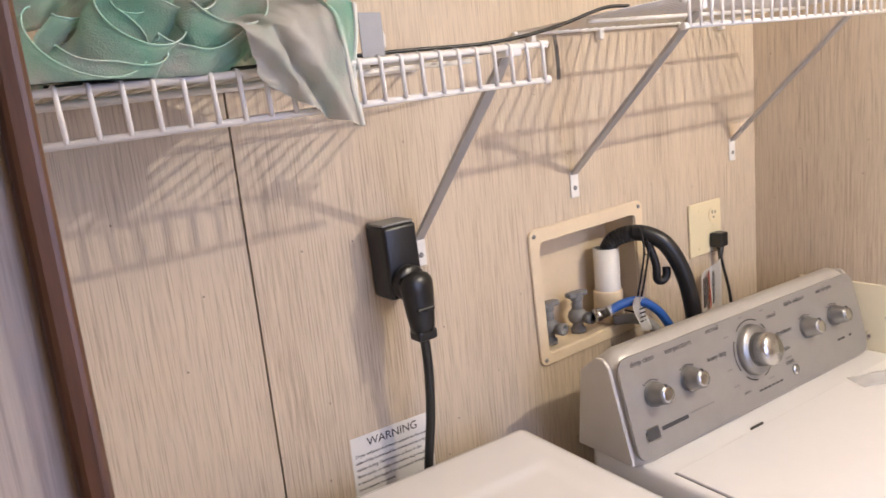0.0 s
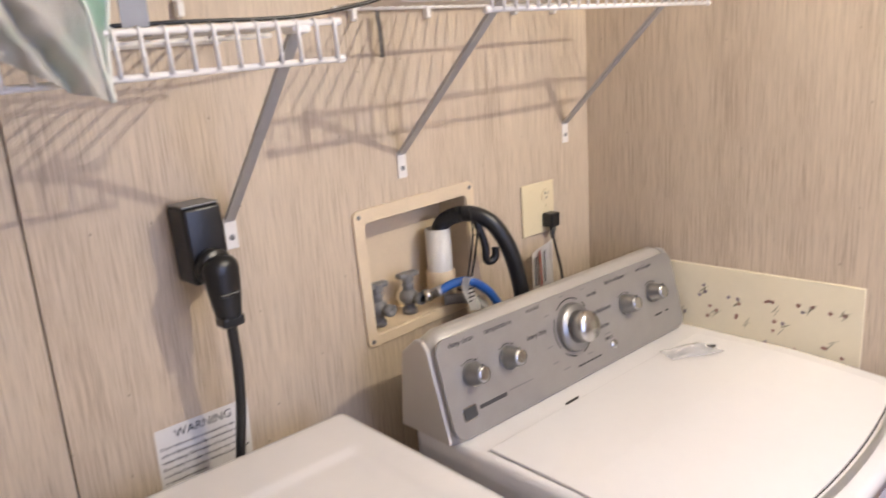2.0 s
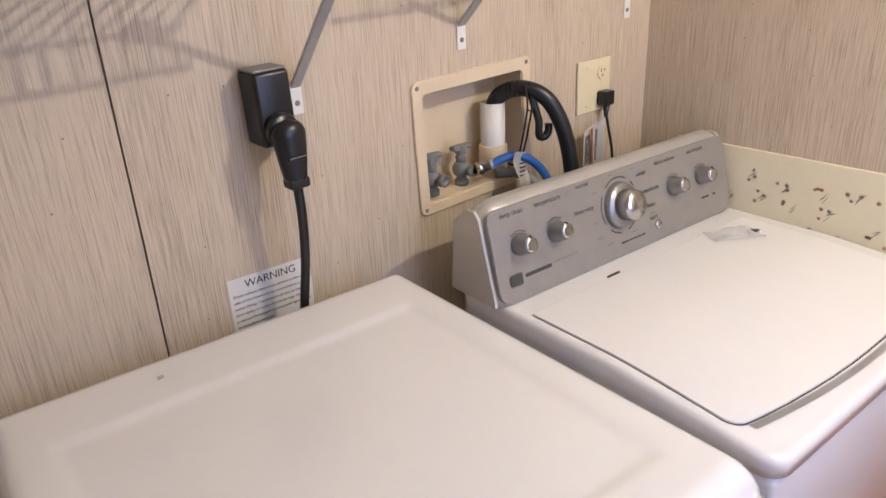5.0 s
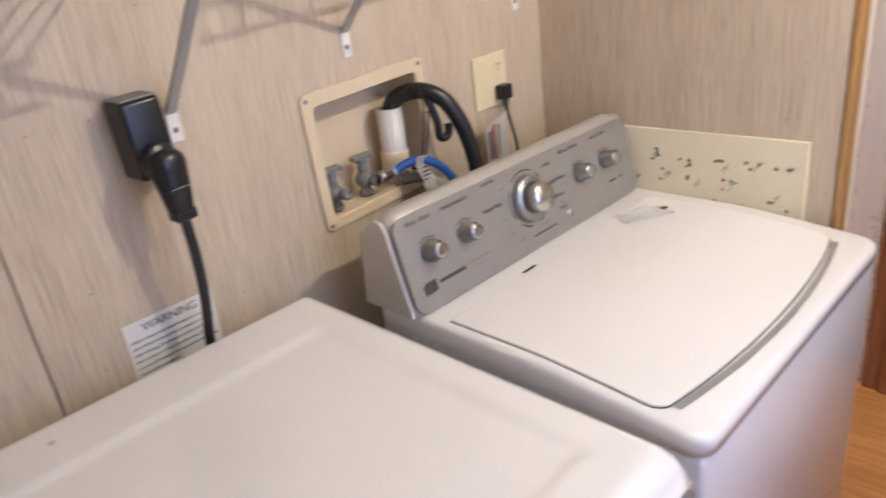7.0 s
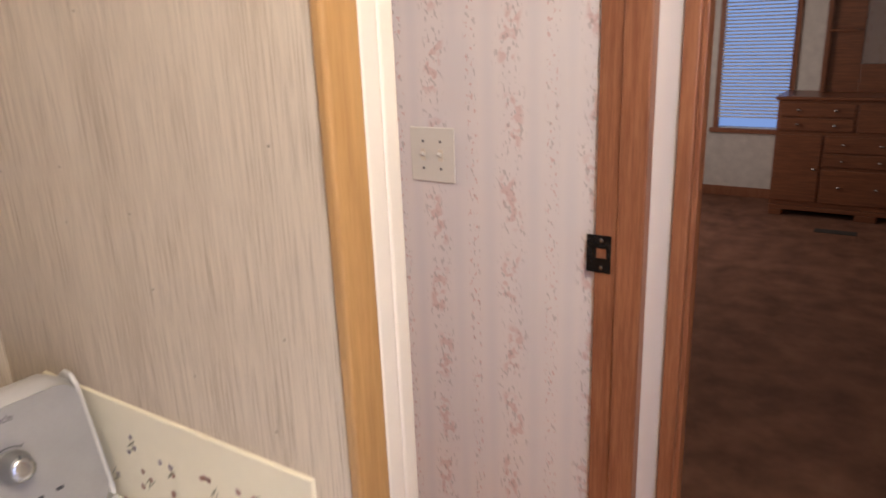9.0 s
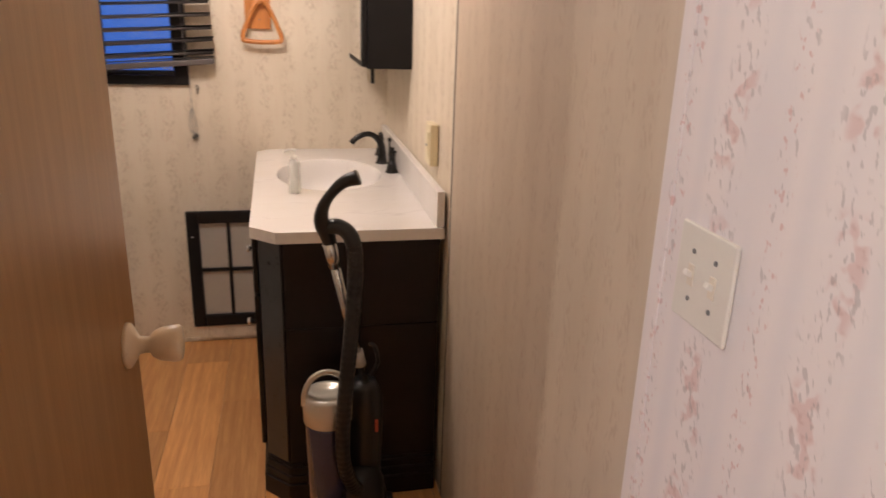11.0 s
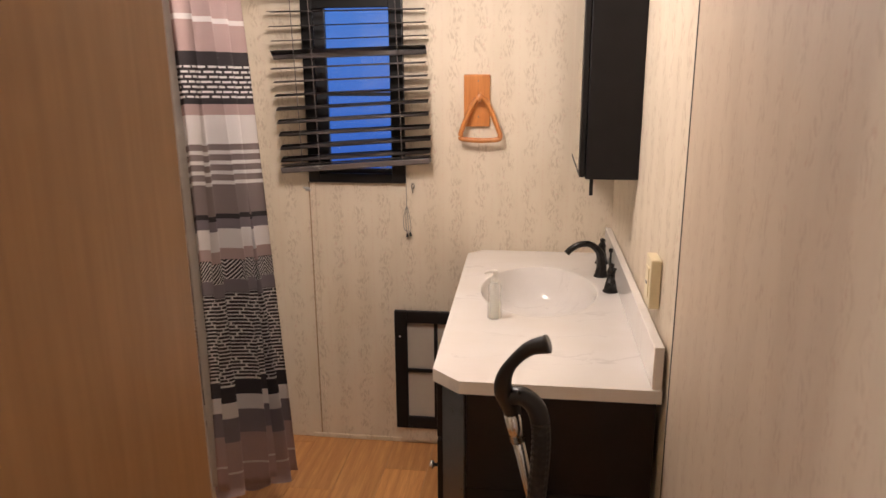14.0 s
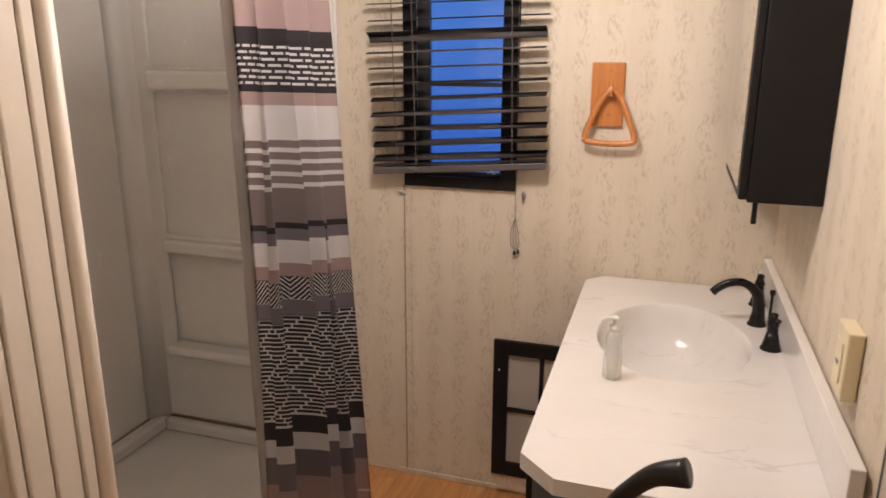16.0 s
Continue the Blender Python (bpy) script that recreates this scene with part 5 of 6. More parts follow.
def towel():
    """A crumpled towel: looped folds on the shelf, and one corner hanging over the lip."""
    t = thing("towel", "crumpled mint green towel hanging over the shelf edge", "towel")

    def heap(u, v):
        x = 0.190 + 0.285 * u
        y = 0.850 + 0.21 * v
        h = math.sin(math.pi * min(1, max(0, u))) ** 0.5 * (0.35 + 0.65 * math.sin(math.pi * min(1.0, 0.15 + v * 0.8)))
        fold = abs(math.sin(13 * u + 7 * v + 3 * noise.noise((4 * u, 4 * v, 1)))) ** 0.6
        z = 1.607 + 0.058 * h + 0.030 * fold * h + 0.024 * noise.noise((9 * u, 7 * v, 4.0)) * h + 0.005 * noise.noise((30 * u, 30 * v, 2))
        return (x, y + 0.016 * math.sin(19 * u), max(z, 1.606))

    part("heap", sheet(heap, 90, 60, 0.004), "towel", t, "", True)
    # ruffled layers: each hem line doubles back on itself in open loops, and the cloth falls away below it
    layers = ((0.203, 0.380, 1.628, 0.016, 0.015, 2, 0.808, 0.3), (0.205, 0.392, 1.650, 0.034, 0.022, 3, 0.820, 1.2), (0.222, 0.410, 1.676, 0.030, 0.021, 4, 0.842, 2.3), (0.212, 0.420, 1.700, 0.030, 0.020, 4, 0.866, 0.9), (0.235, 0.440, 1.722, 0.020, 0.016, 4, 0.890, 1.7))
    for k, (x0, x1, z0, climb, r, turns, front, ph) in enumerate(layers):
        n = 44 * turns

        def ruffle(u, v, x0=x0, x1=x1, z0=z0, climb=climb, r=r, turns=turns, front=front, ph=ph, k=k):
            w = 2 * math.pi * turns * u + ph + 0.9 * noise.noise((u * 4, k * 2.0, 2.5))
            rr = r * (0.80 + 0.9 * noise.noise((u * 6, k * 3.0, 0.5)) + 0.25 * math.sin(w * 0.37 + k))
            c = math.cos(w) - 0.25 * math.cos(2 * w)
            x = x0 + (x1 - x0) * u - rr * 1.2 * math.sin(w) + 0.28 * rr * math.sin(2 * w)
            y = front + 0.55 * rr * c + 0.006 * noise.noise((u * 9, k, 3.0))
            z = z0 + climb * u + 1.05 * rr * c + 0.35 * rr * math.sin(w) + 0.010 * noise.noise((u * 3, k, 6.0))
            x += v * (-0.034 + 0.030 * noise.noise((u * 4, v * 2, k + 7.0)))
            y += v * 0.014 + 0.003 * noise.noise((u * 14, v * 5, k + 5.0))
            z -= 0.040 * v
            return (x, y, max(z, 1.609))

        part("fold", sheet(ruffle, n, 9, 0.0046), "towel", t, "", True)
        part("fold_edge", tube([ruffle(i / n, -0.004) for i in range(n + 1)], 0.0009, 6), "towel", t, "stitched edge", True)

    def corner(u, v):
        # the pale corner hangs over the front edge to a point, with one deep slanting fold
        lx, lz = 0.348 + 0.018 * v, 1.668 - 0.068 * v
        rx, rz = 0.450 + 0.017 * v, 1.700 - 0.152 * v
        x, z = lx + (rx - lx) * u, lz + (rz - lz) * u
        z -= 0.007 * math.sin(math.pi * u) * v * v
        over = min(1.0, v * 2.6)
        y = 0.880 - 0.088 * over * (2 - over)
        q = u - 0.30 - 0.62 * (v - 0.42)
        groove = math.exp(-(q / 0.075) ** 2)
        ridge = math.exp(-((q + 0.20) / 0.13) ** 2) + 0.8 * math.exp(-((q - 0.19) / 0.12) ** 2)
        curl = math.exp(-((u - 0.30) ** 2 + (v - 0.42) ** 2) / 0.012)
        y += 0.011 * groove - 0.014 * ridge * min(1.0, v * 2.2) - 0.008 * curl
        z += 0.010 * curl
        return (x + 0.004 * noise.noise((6 * u, 6 * v, 8)), y + 0.005 * noise.noise((7 * u, 6 * v, 3)), z)

    part("hanging_corner", sheet(corner, 80, 70, 0.005), "paletowel", t, "paler worn side of the towel", True)
    part("corner_seam", tube([corner(0.995, 0.10 + 0.90 * i / 30) for i in range(31)], 0.0030, 7), "towel", t, "pale green stitched seam", True)

    def flank(u, v):
        a, b = 0.449 + 0.017 * v, 0.491 - 0.020 * v
        return (a + (b - a) * u, 0.806 + 0.016 * u - 0.010 * v + 0.003 * math.sin(9 * v + 3 * u), 1.700 - 0.026 * u - (0.151 - 0.026 * u) * v)

    part("hem", sheet(flank, 12, 30, 0.005), "towel", t, "green hem side", True)
    part("hem_edge", tube([flank(1.0, i / 30) for i in range(31)], 0.0030, 7), "paletowel", t, "pale stitched edge", True)


towel()

# ---------- bathroom: vanity ----------
CT = 0.95
vanity = thing("vanity_cabinet", "dark espresso wooden vanity cabinet with clipped corners", "vanity")
VP = [(2.543, 2.225), (2.062, 2.225), (1.995, 2.297), (1.985, 3.44), (1.985, 3.505), (2.543, 3.505)]
part("body", prism(VP, 0.0, 0.622, 0.002), "espresso", vanity)
part("side_panel", block((2.062, 2.225, 0.6255), (2.543, 2.241, CT - 0.036)), "espresso", vanity)
part("front_panel", prism([(1.985, 3.505), (1.985, 3.44), (1.995, 2.297), (2.010, 2.297), (2.001, 3.505)], 0.6255, CT - 0.036), "espresso", vanity)
part("corner_post", prism([(2.061, 2.2255), (1.9955, 2.2965), (2.010, 2.2965), (2.061, 2.241)], 0.6255, CT - 0.036), "espresso", vanity)
part("corner_panel", prism([(2.058, 2.2235), (1.9935, 2.293), (1.989, 2.289), (2.0545, 2.2195)], 0.15, CT - 0.037), "espressoside", vanity, "dark slate corner panel")


def plinth(z0, z1, grow):
    pts = [(2.543, 2.225 - grow), (2.062 - grow * 0.4, 2.225 - grow), (1.995 - grow, 2.297 - grow * 0.4), (1.985 - grow, 3.44), (1.985, 3.44), (1.999, 2.31), (2.07, 2.23), (2.543, 2.23)]
    return prism(pts, z0, z1, 0.003)


for z0, z1, g in ((0.0, 0.070, 0.022), (0.071, 0.100, 0.016), (0.101, 0.128, 0.011), (0.129, 0.140, 0.006)):
    part("base_moulding", plinth(z0, z1, g), "espresso", vanity)
for i, (y0, y1) in enumerate(((2.33, 2.70), (2.71, 3.08), (3.09, 3.42))):
    d = part("cabinet_door", block((1.968, y0, 0.16), (1.984, y1, 0.70), 0.003), "espresso", vanity)
    part("door_field", block((1.9655, y0 + 0.06, 0.22), (1.9685, y1 - 0.06, 0.64), 0.002), "espressoside", d)
    part("door_pull", lathe([(0.001, 0), (0.006, 0), (0.005, 0.012), (0.013, 0.018), (0.012, 0.026), (0.001, 0.028)], toward((1.968, y1 - 0.035 if i % 2 else y0 + 0.035, 0.60), (-1, 0, 0)), 14), "steel", d, "small steel pull", True)
    d = part("drawer_front", block((1.968, y0, 0.71), (1.984, y1, 0.895), 0.003), "espresso", vanity)
    part("door_pull", lathe([(0.001, 0), (0.006, 0), (0.005, 0.012), (0.013, 0.018), (0.012, 0.026), (0.001, 0.028)], toward((1.968, (y0 + y1) / 2, 0.80), (-1, 0, 0)), 14), "steel", d, "small steel pull", True)

SINK = (2.245, 2.985, 0.203, 0.285)
counter = thing("countertop", "white veined marble vanity top with a moulded basin", "vanity top")


def counter_slab():
    """The clipped-corner slab with an oval opening, closed by a dished basin."""
    cx, cy, rx, ry = SINK
    outer = [(2.548, 2.190), (2.045, 2.190), (1.968, 2.262), (1.948, 3.445), (2.004, 3.512), (2.544, 3.512)]
    n = 72
    bm = bmesh.new()
    # sample the outline at the same angles as the oval
    ring_o, ring_i = [], []

    def outline(a):
        d = Vector((math.cos(a), math.sin(a)))
        best = None
        for (x0, y0), (x1, y1) in zip(outer, outer[1:] + outer[:1]):
            ex, ey = x1 - x0, y1 - y0
            den = d.x * ey - d.y * ex
            if abs(den) < 1e-9:
                continue
            t = ((x0 - cx) * ey - (y0 - cy) * ex) / den
            s = ((x0 - cx) * d.y - (y0 - cy) * d.x) / den
            if t > 0 and -1e-6 <= s <= 1 + 1e-6 and (best is None or t < best):
                best = t
        return (cx + d.x * best, cy + d.y * best)

    angles = sorted([2 * math.pi * i / n for i in range(n)] + [math.atan2(y - cy, x - cx) % (2 * math.pi) for x, y in outer])
    angles = [a for i, a in enumerate(angles) if i == 0 or a - angles[i - 1] > 1e-4]
    profile = [(1.05, 0.0), (1.01, -0.0015), (0.992, -0.008), (0.980, -0.028), (0.960, -0.062), (0.915, -0.102), (0.80, -0.137), (0.55, -0.157), (0.25, -0.165), (0.06, -0.166)]
    rings = []
    top = [bm.verts.new((*outline(a), CT)) for a in angles]
    under = [bm.verts.new((v.co.x, v.co.y, CT - 0.035)) for v in top]
    rings.append(under)
    rings.append(top)
    for f, dz in profile:
        rings.append([bm.verts.new((cx + rx * f * math.cos(a), cy + ry * f * math.sin(a), CT + dz)) for a in angles])
    m = len(angles)
    for a, b in zip(rings, rings[1:]):
        for j in range(m):
            bm.faces.new((a[j], a[(j + 1) % m], b[(j + 1) % m], b[j]))
    bm.faces.new(rings[-1])
    return bm


slab_ob = part("slab", counter_slab(), "marble", counter, "", True)
slab_ob.data.set_sharp_from_angle(angle=radians(40))
part("drain", lathe([(0.001, 0), (0.021, 0), (0.022, 0.002), (0.014, 0.003), (0.001, 0.0015)], pose(SINK[0], SINK[1], CT - 0.1665), 20), "bronze", counter, "bronze drain", True)
part("backsplash", prism([(2.523, 2.196), (2.5475, 2.196), (2.5445, 3.511), (2.520, 3.511)], CT + 0.0005, CT + 0.112, 0.0025), "marble", counter)

faucet = thing("faucet", "oil-rubbed bronze widespread faucet with an arched spout", "faucet")
FX, FY = 2.478, 3.165


def flared(x, y, h):
    return lathe([(0.001, 0), (0.027, 0), (0.027, 0.004), (0.023, 0.008), (0.019, 0.03), (0.014, 0.05), (0.0125, h - 0.012), (0.015, h - 0.006), (0.013, h), (0.001, h)], pose(x, y, CT), 22)


part("spout", tube(smooth_line([(FX, FY, CT + 0.002), (FX, FY, CT + 0.05), (FX - 0.010, FY - 0.002, CT + 0.095), (FX - 0.045, FY - 0.004, CT + 0.124), (FX - 0.085, FY - 0.006, CT + 0.122), (FX - 0.115, FY - 0.007, CT + 0.104), (FX - 0.130, FY - 0.008, CT + 0.088)], 7), [0.021 - 0.009 * min(1, i / 20) for i in range(43)], 14), "bronze", faucet, "", True)
part("spout_base", flared(FX, FY, 0.04), "bronze", faucet, "", True)
for dy in (-0.185, 0.185):
    hd = part("handle_post", flared(FX + 0.018, FY + dy, 0.062), "bronze", faucet, "", True)
    part("lever", merge(lathe([(0.001, 0), (0.014, 0), (0.016, 0.012), (0.012, 0.020), (0.009, 0.03), (0.011, 0.038), (0.001, 0.042)], pose(FX + 0.018, FY + dy, CT + 0.062), 18), tube([(FX + 0.018, FY + dy, CT + 0.082), (FX + 0.030, FY + dy * 1.12, CT + 0.088)], [0.008, 0.005], 10)), "bronze", hd, "", True)
part("lift_rod", lathe([(0.001, 0), (0.004, 0), (0.004, 0.09), (0.008, 0.094), (0.008, 0.105), (0.001, 0.108)], pose(FX + 0.034, FY + 0.01, CT), 12), "bronze", faucet, "", True)

bottle = thing("soap_bottle", "clear pump bottle of pale soap on the counter", "soap bottle", m=pose(2.107, 2.668, CT, 0, 0, 200))
part("body", lathe([(0.001, 0.0), (0.021, 0.0), (0.023, 0.004), (0.022, 0.05), (0.020, 0.085), (0.021, 0.105), (0.014, 0.118), (0.010, 0.122), (0.001, 0.122)], None, 24), "bottle", bottle, "clear plastic body", True)
part("soap", lathe([(0.001, 0.002), (0.0195, 0.002), (0.0205, 0.006), (0.0195, 0.046), (0.001, 0.046)], None, 22), "soap", bottle, "pale liquid soap", True)
part("pump_collar", lathe([(0.001, 0.120), (0.0115, 0.120), (0.0115, 0.134), (0.005, 0.136), (0.0045, 0.150), (0.001, 0.150)], None, 18), "pvc", bottle, "", True)
part("pump_head", merge(block((-0.008, -0.008, 0.149), (0.008, 0.008, 0.158), 0.003), tube([(0.0, 0, 0.154), (0.022, 0, 0.155), (0.034, 0, 0.149)], [0.005, 0.0045, 0.0035], 10)), "pvc", bottle, "white pump head")
part("dip_tube", tube([(0.0, 0, 0.12), (0.004, 0, 0.01)], 0.0022, 6), "pvc", bottle)

gfci = thing("outlet_box", "almond surface outlet box above the counter", "outlet")
part("box", block((2.527, 2.352, 1.105), (2.5545, 2.438, 1.238), 0.004, 3), "plate", gfci)
part("face", block((2.524, 2.372, 1.132), (2.5275, 2.418, 1.211), 0.001), "plate", gfci)
part("button", block((2.5225, 2.386, 1.165), (2.5242, 2.404, 1.172)), "valve", gfci)

cab = thing("medicine_cabinet", "black wall-hung medicine cabinet with a mirrored door", "medicine cabinet")
part("body", block((2.384, 2.858, 1.366), (2.551, 3.40, 2.12), 0.003), "blackframe", cab)
mdoor = part("door", block((2.364, 2.862, 1.372), (2.382, 3.396, 2.116), 0.002), "blackframe", cab, "black framed mirror door")
part("mirror", block((2.3615, 2.884, 1.394), (2.3638, 3.374, 2.094)), "mirror", mdoor, "mirror glass")
part("hanger", block((2.399, 2.866, 1.312), (2.411, 2.878, 1.366), 0.002), "blackframe", cab, "black peg below the cabinet")

sw = thing("light_switch", "pale two-gang toggle switch plate on floral paper", "light switch", m=pose(right_wall_x(0.86) - 0.0003, 0.8605, 1.283, 0, 0, -0.5))
part("plate", block((-0.006, -0.058, -0.061), (0.0, 0.058, 0.061), 0.0028, 3), "switch", sw)
for sy in (-0.023, 0.023):
    part("toggle_frame", block((-0.0075, sy - 0.006, -0.013), (-0.0055, sy + 0.006, 0.013)), "cream", sw)
    tg = part("toggle", prism([(-0.004, -0.004), (0.004, -0.004), (0.003, 0.004), (-0.003, 0.004)], 0, 0.010, 0.001), "switch", sw)
    tg.matrix_basis = pose(-0.0065, sy, 0.0, 0, -62, 0)
    for sz in (-0.030, 0.030):
        screw(sw, (-0.006, sy, sz), (-1, 0, 0), 0.0034, "cord")

# ---------- bathroom: window wall ----------
blind = thing("window_blind", "crooked dark brown faux-wood blind", "blind")
n_slat = 13
part("valance", block((1.108, YW - 0.085, 2.035), (1.790, YW - 0.070, 2.125), 0.004), "slat", blind)
part("headrail", block((1.125, YW - 0.068, 2.050), (1.775, YW - 0.015, 2.100), 0.002), "slat", blind)


def slat_mesh():
    return sheet(lambda u, v: ((u - 0.5) * 0.645, (v - 0.5) * 0.050, 0.0045 * (1 - (2 * v - 1) ** 2)), 2, 6, 0.0028)


slat_data = None
rngb = random.Random(8)
for i in range(n_slat):
    f = (i + 0.6) / n_slat
    z = 2.030 - 0.690 * f ** 0.97
    if slat_data is None:
        s = part("slat", slat_mesh(), "slat", blind, "", True)
        slat_data = s.data
    else:
        s = new("slat", slat_data)
        s.parent = blind
    tip = {4: -46}.get(i, 2 + 26 * f * f + rngb.uniform(-3, 3))
    s.matrix_basis = pose(1.448 + 0.018 * f + rngb.uniform(-0.006, 0.006), YW - 0.052, z, 0, 0, 0) @ pose(0, 0, 0, 0, -4.2 * f + rngb.uniform(-0.3, 0.3), 0) @ pose(0, 0, 0, tip, 0, rngb.uniform(-0.6, 0.6))
rail = part("bottom_rail", block((-0.322, -0.027, -0.012), (0.322, 0.027, 0.012), 0.004), "slat", blind)
rail.matrix_basis = pose(1.468, YW - 0.052, 1.318, 0, -4.4, 0)
rail2 = part("stacked_slat", slat_mesh(), "slat", blind, "", True)
rail2.matrix_basis = pose(1.468, YW - 0.053, 1.336, 0, -4.2, 0)
for x, dx in ((1.225, 0.012), (1.300, 0.012), (1.655, 0.012)):
    part("ladder_cord", tube([(x, YW - 0.079, 2.04), (x + dx * 1.6, YW - 0.081, 1.325)], 0.0018, 6), "slat", blind)
for x in (1.31, 1.60):
    part("cord_knot", tube(smooth_line([(x - 0.02, YW - 0.082, 1.318), (x - 0.008, YW - 0.088, 1.308), (x, YW - 0.084, 1.320), (x + 0.01, YW - 0.09, 1.306), (x + 0.022, YW - 0.082, 1.318)], 4), 0.002, 6), "cord", blind)
part("pull_cord", tube([(1.672, YW - 0.030, 2.04), (1.676, YW - 0.012, 1.14)], 0.0012, 6), "cord", blind, "thin pull cord")
for k in range(4):
    o = 0.009 * (k - 1.5)
    part("cord_loop", tube(smooth_line([(1.676, YW - 0.012, 1.140), (1.676 + o, YW - 0.014 - 0.003 * k, 1.09), (1.678 + o * 1.1, YW - 0.014, 1.04), (1.679, YW - 0.012, 1.02 - 0.008 * (k % 2))], 5), 0.0012, 5), "cord", blind)
for tx, tz in ((1.676, 1.000), (1.690, 1.006)):
    part("tassel", lathe([(0.002, 0.016), (0.004, 0.012), (0.006, 0.0), (0.001, -0.001)], pose(tx, YW - 0.012, tz), 10), "black", blind)
hook = thing("cord_hook", "small metal hook screwed into the wall", "hook")
part("hook", tube(smooth_line([(1.706, YW - 0.001, 1.215), (1.706, YW - 0.014, 1.214), (1.711, YW - 0.017, 1.224), (1.706, YW - 0.017, 1.236), (1.700, YW - 0.016, 1.226), (1.705, YW - 0.016, 1.196)], 5), 0.0028, 7), "steel", hook, "", True)
peg = thing("cord_cleat", "small dull metal cleat below the window corner", "cleat")
part("cleat", merge(block((1.225, YW - 0.010, 1.196), (1.246, YW - 0.0005, 1.212), 0.003), tube([(1.218, YW - 0.012, 1.212), (1.252, YW - 0.012, 1.200)], 0.003, 6)), "bracketgrey", peg)

ring = thing("towel_ring", "orange pine towel ring on a wooden plaque", "towel ring")
part("plaque", block((1.924, YW - 0.017, 1.478), (2.031, YW - 0.0005, 1.688), 0.003), "plaque", ring)
rp = [(1.908, 1.430), (1.918, 1.418), (1.995, 1.412), (2.072, 1.416), (2.085, 1.430), (2.078, 1.458), (2.036, 1.556), (2.010, 1.592), (1.984, 1.592), (1.956, 1.556), (1.914, 1.458)]
rl = smooth_line([(1.994 + (x - 1.996) * 0.92, YW - 0.040 - 0.05 * (1.60 - z), 1.592 + (z - 1.592) * 0.93) for x, z in rp + rp[:1]], 5)
part("ring", tube(rl, 0.0105, 10, flat=1.0), "plaque", ring, "triangular wooden ring", True)
part("peg", lathe([(0.001, 0), (0.010, 0), (0.010, 0.045), (0.001, 0.046)], toward((1.992, YW - 0.017, 1.596), (0, -1, 0.1)), 14), "plaque", ring)
part("loop", tube([(1.992, YW - 0.050, 1.62), (1.992, YW - 0.056, 1.58)], 0.007, 8), "plaque", ring)
screw(ring, (1.984, YW - 0.017, 1.662), (0, -1, 0), 0.003, "cord")
screw(ring, (1.984, YW - 0.017, 1.518), (0, -1, 0), 0.003, "cord")

pf = thing("framed_panel", "black four-pane wooden frame propped against the wall", "window frame", m=pose(1.612, YW - 0.010, 0.088, 0, 0, 0))
W4, H4 = 0.372, 0.575
part("stile", block((0, -0.022, 0), (0.056, 0, H4), 0.003), "blackframe", pf)
part("stile", block((W4 - 0.056, -0.022, 0), (W4, 0, H4), 0.003), "blackframe", pf)
part("rail", block((0.056, -0.021, 0), (W4 - 0.056, -0.001, 0.056), 0.003), "blackframe", pf)
part("rail", block((0.056, -0.021, H4 - 0.056), (W4 - 0.056, -0.001, H4), 0.003), "blackframe", pf)
part("muntin", block((W4 / 2 - 0.008, -0.016, 0.056), (W4 / 2 + 0.008, -0.004, H4 - 0.056), 0.002), "blackframe", pf)
part("muntin", block((0.056, -0.015, H4 / 2 - 0.008), (W4 - 0.056, -0.004, H4 / 2 + 0.008), 0.002), "blackframe", pf)
for px0, px1 in ((0.056, W4 / 2 - 0.008), (W4 / 2 + 0.008, W4 - 0.056)):
    for pz0, pz1 in ((0.056, H4 / 2 - 0.008), (H4 / 2 + 0.008, H4 - 0.056)):
        part("pane", blocks([((px0, -0.0038, pz0), (px1, -0.0012, pz1))]), "frosted", pf)
screw(pf, (0.024, -0.022, H4 - 0.12), (0, -1, 0), 0.004, "paper")
for lz in (0.02,):
    part("foot_ledge", blocks([((0.02, -0.012, -0.066), (W4 - 0.02, 0.0, 0.0))]), "bathpaper", pf)

# ---------- bathroom: shower ----------
shower = thing("shower_surround", "grey-white moulded shower surround with corner shelves", "shower")
SX0, SX1, SY0, SY1 = 0.002, 0.965, 1.93, YW - 0.004


def surround_end():
    """The end wall: raised borders leave stacked recessed fields, with moulded shelves between them."""
    y = SY1
    part("end_panel", block((SX0, y - 0.012, 0.09), (SX1 + 0.02, y, H - 0.02)), "shower", shower)
    fields = [(0.50, 0.88), (0.96, 1.56), (1.66, 2.24)]
    x0, x1 = 0.155, 0.70
    for a, b in (((SX0 + 0.05, y - 0.034, 0.10), (x0, y - 0.012, H - 0.03)), ((x1, y - 0.034, 0.10), (SX1 + 0.015, y - 0.012, H - 0.03))):
        part("upright_border", block(a, b, 0.008, 3), "shower", shower)
    part("cross_border", block((x0 - 0.01, y - 0.0335, 0.10), (x1 + 0.01, y - 0.012, 0.44), 0.006, 3), "shower", shower)
    for (a0, a1), (b0, b1) in zip(fields, fields[1:]):
        part("cross_border", block((x0 - 0.01, y - 0.0335, a1), (x1 + 0.01, y - 0.012, b0), 0.006, 3), "shower", shower)
        part("moulded_shelf", block((x0 + 0.01, y - 0.085, a1 + 0.012), (x1 - 0.01, y - 0.02, b0 - 0.012), 0.016, 4), "shower", shower)
    part("moulded_shelf", block((x0 + 0.01, y - 0.12, 0.435), (x1 - 0.01, y - 0.02, 0.478), 0.018, 4), "shower", shower)


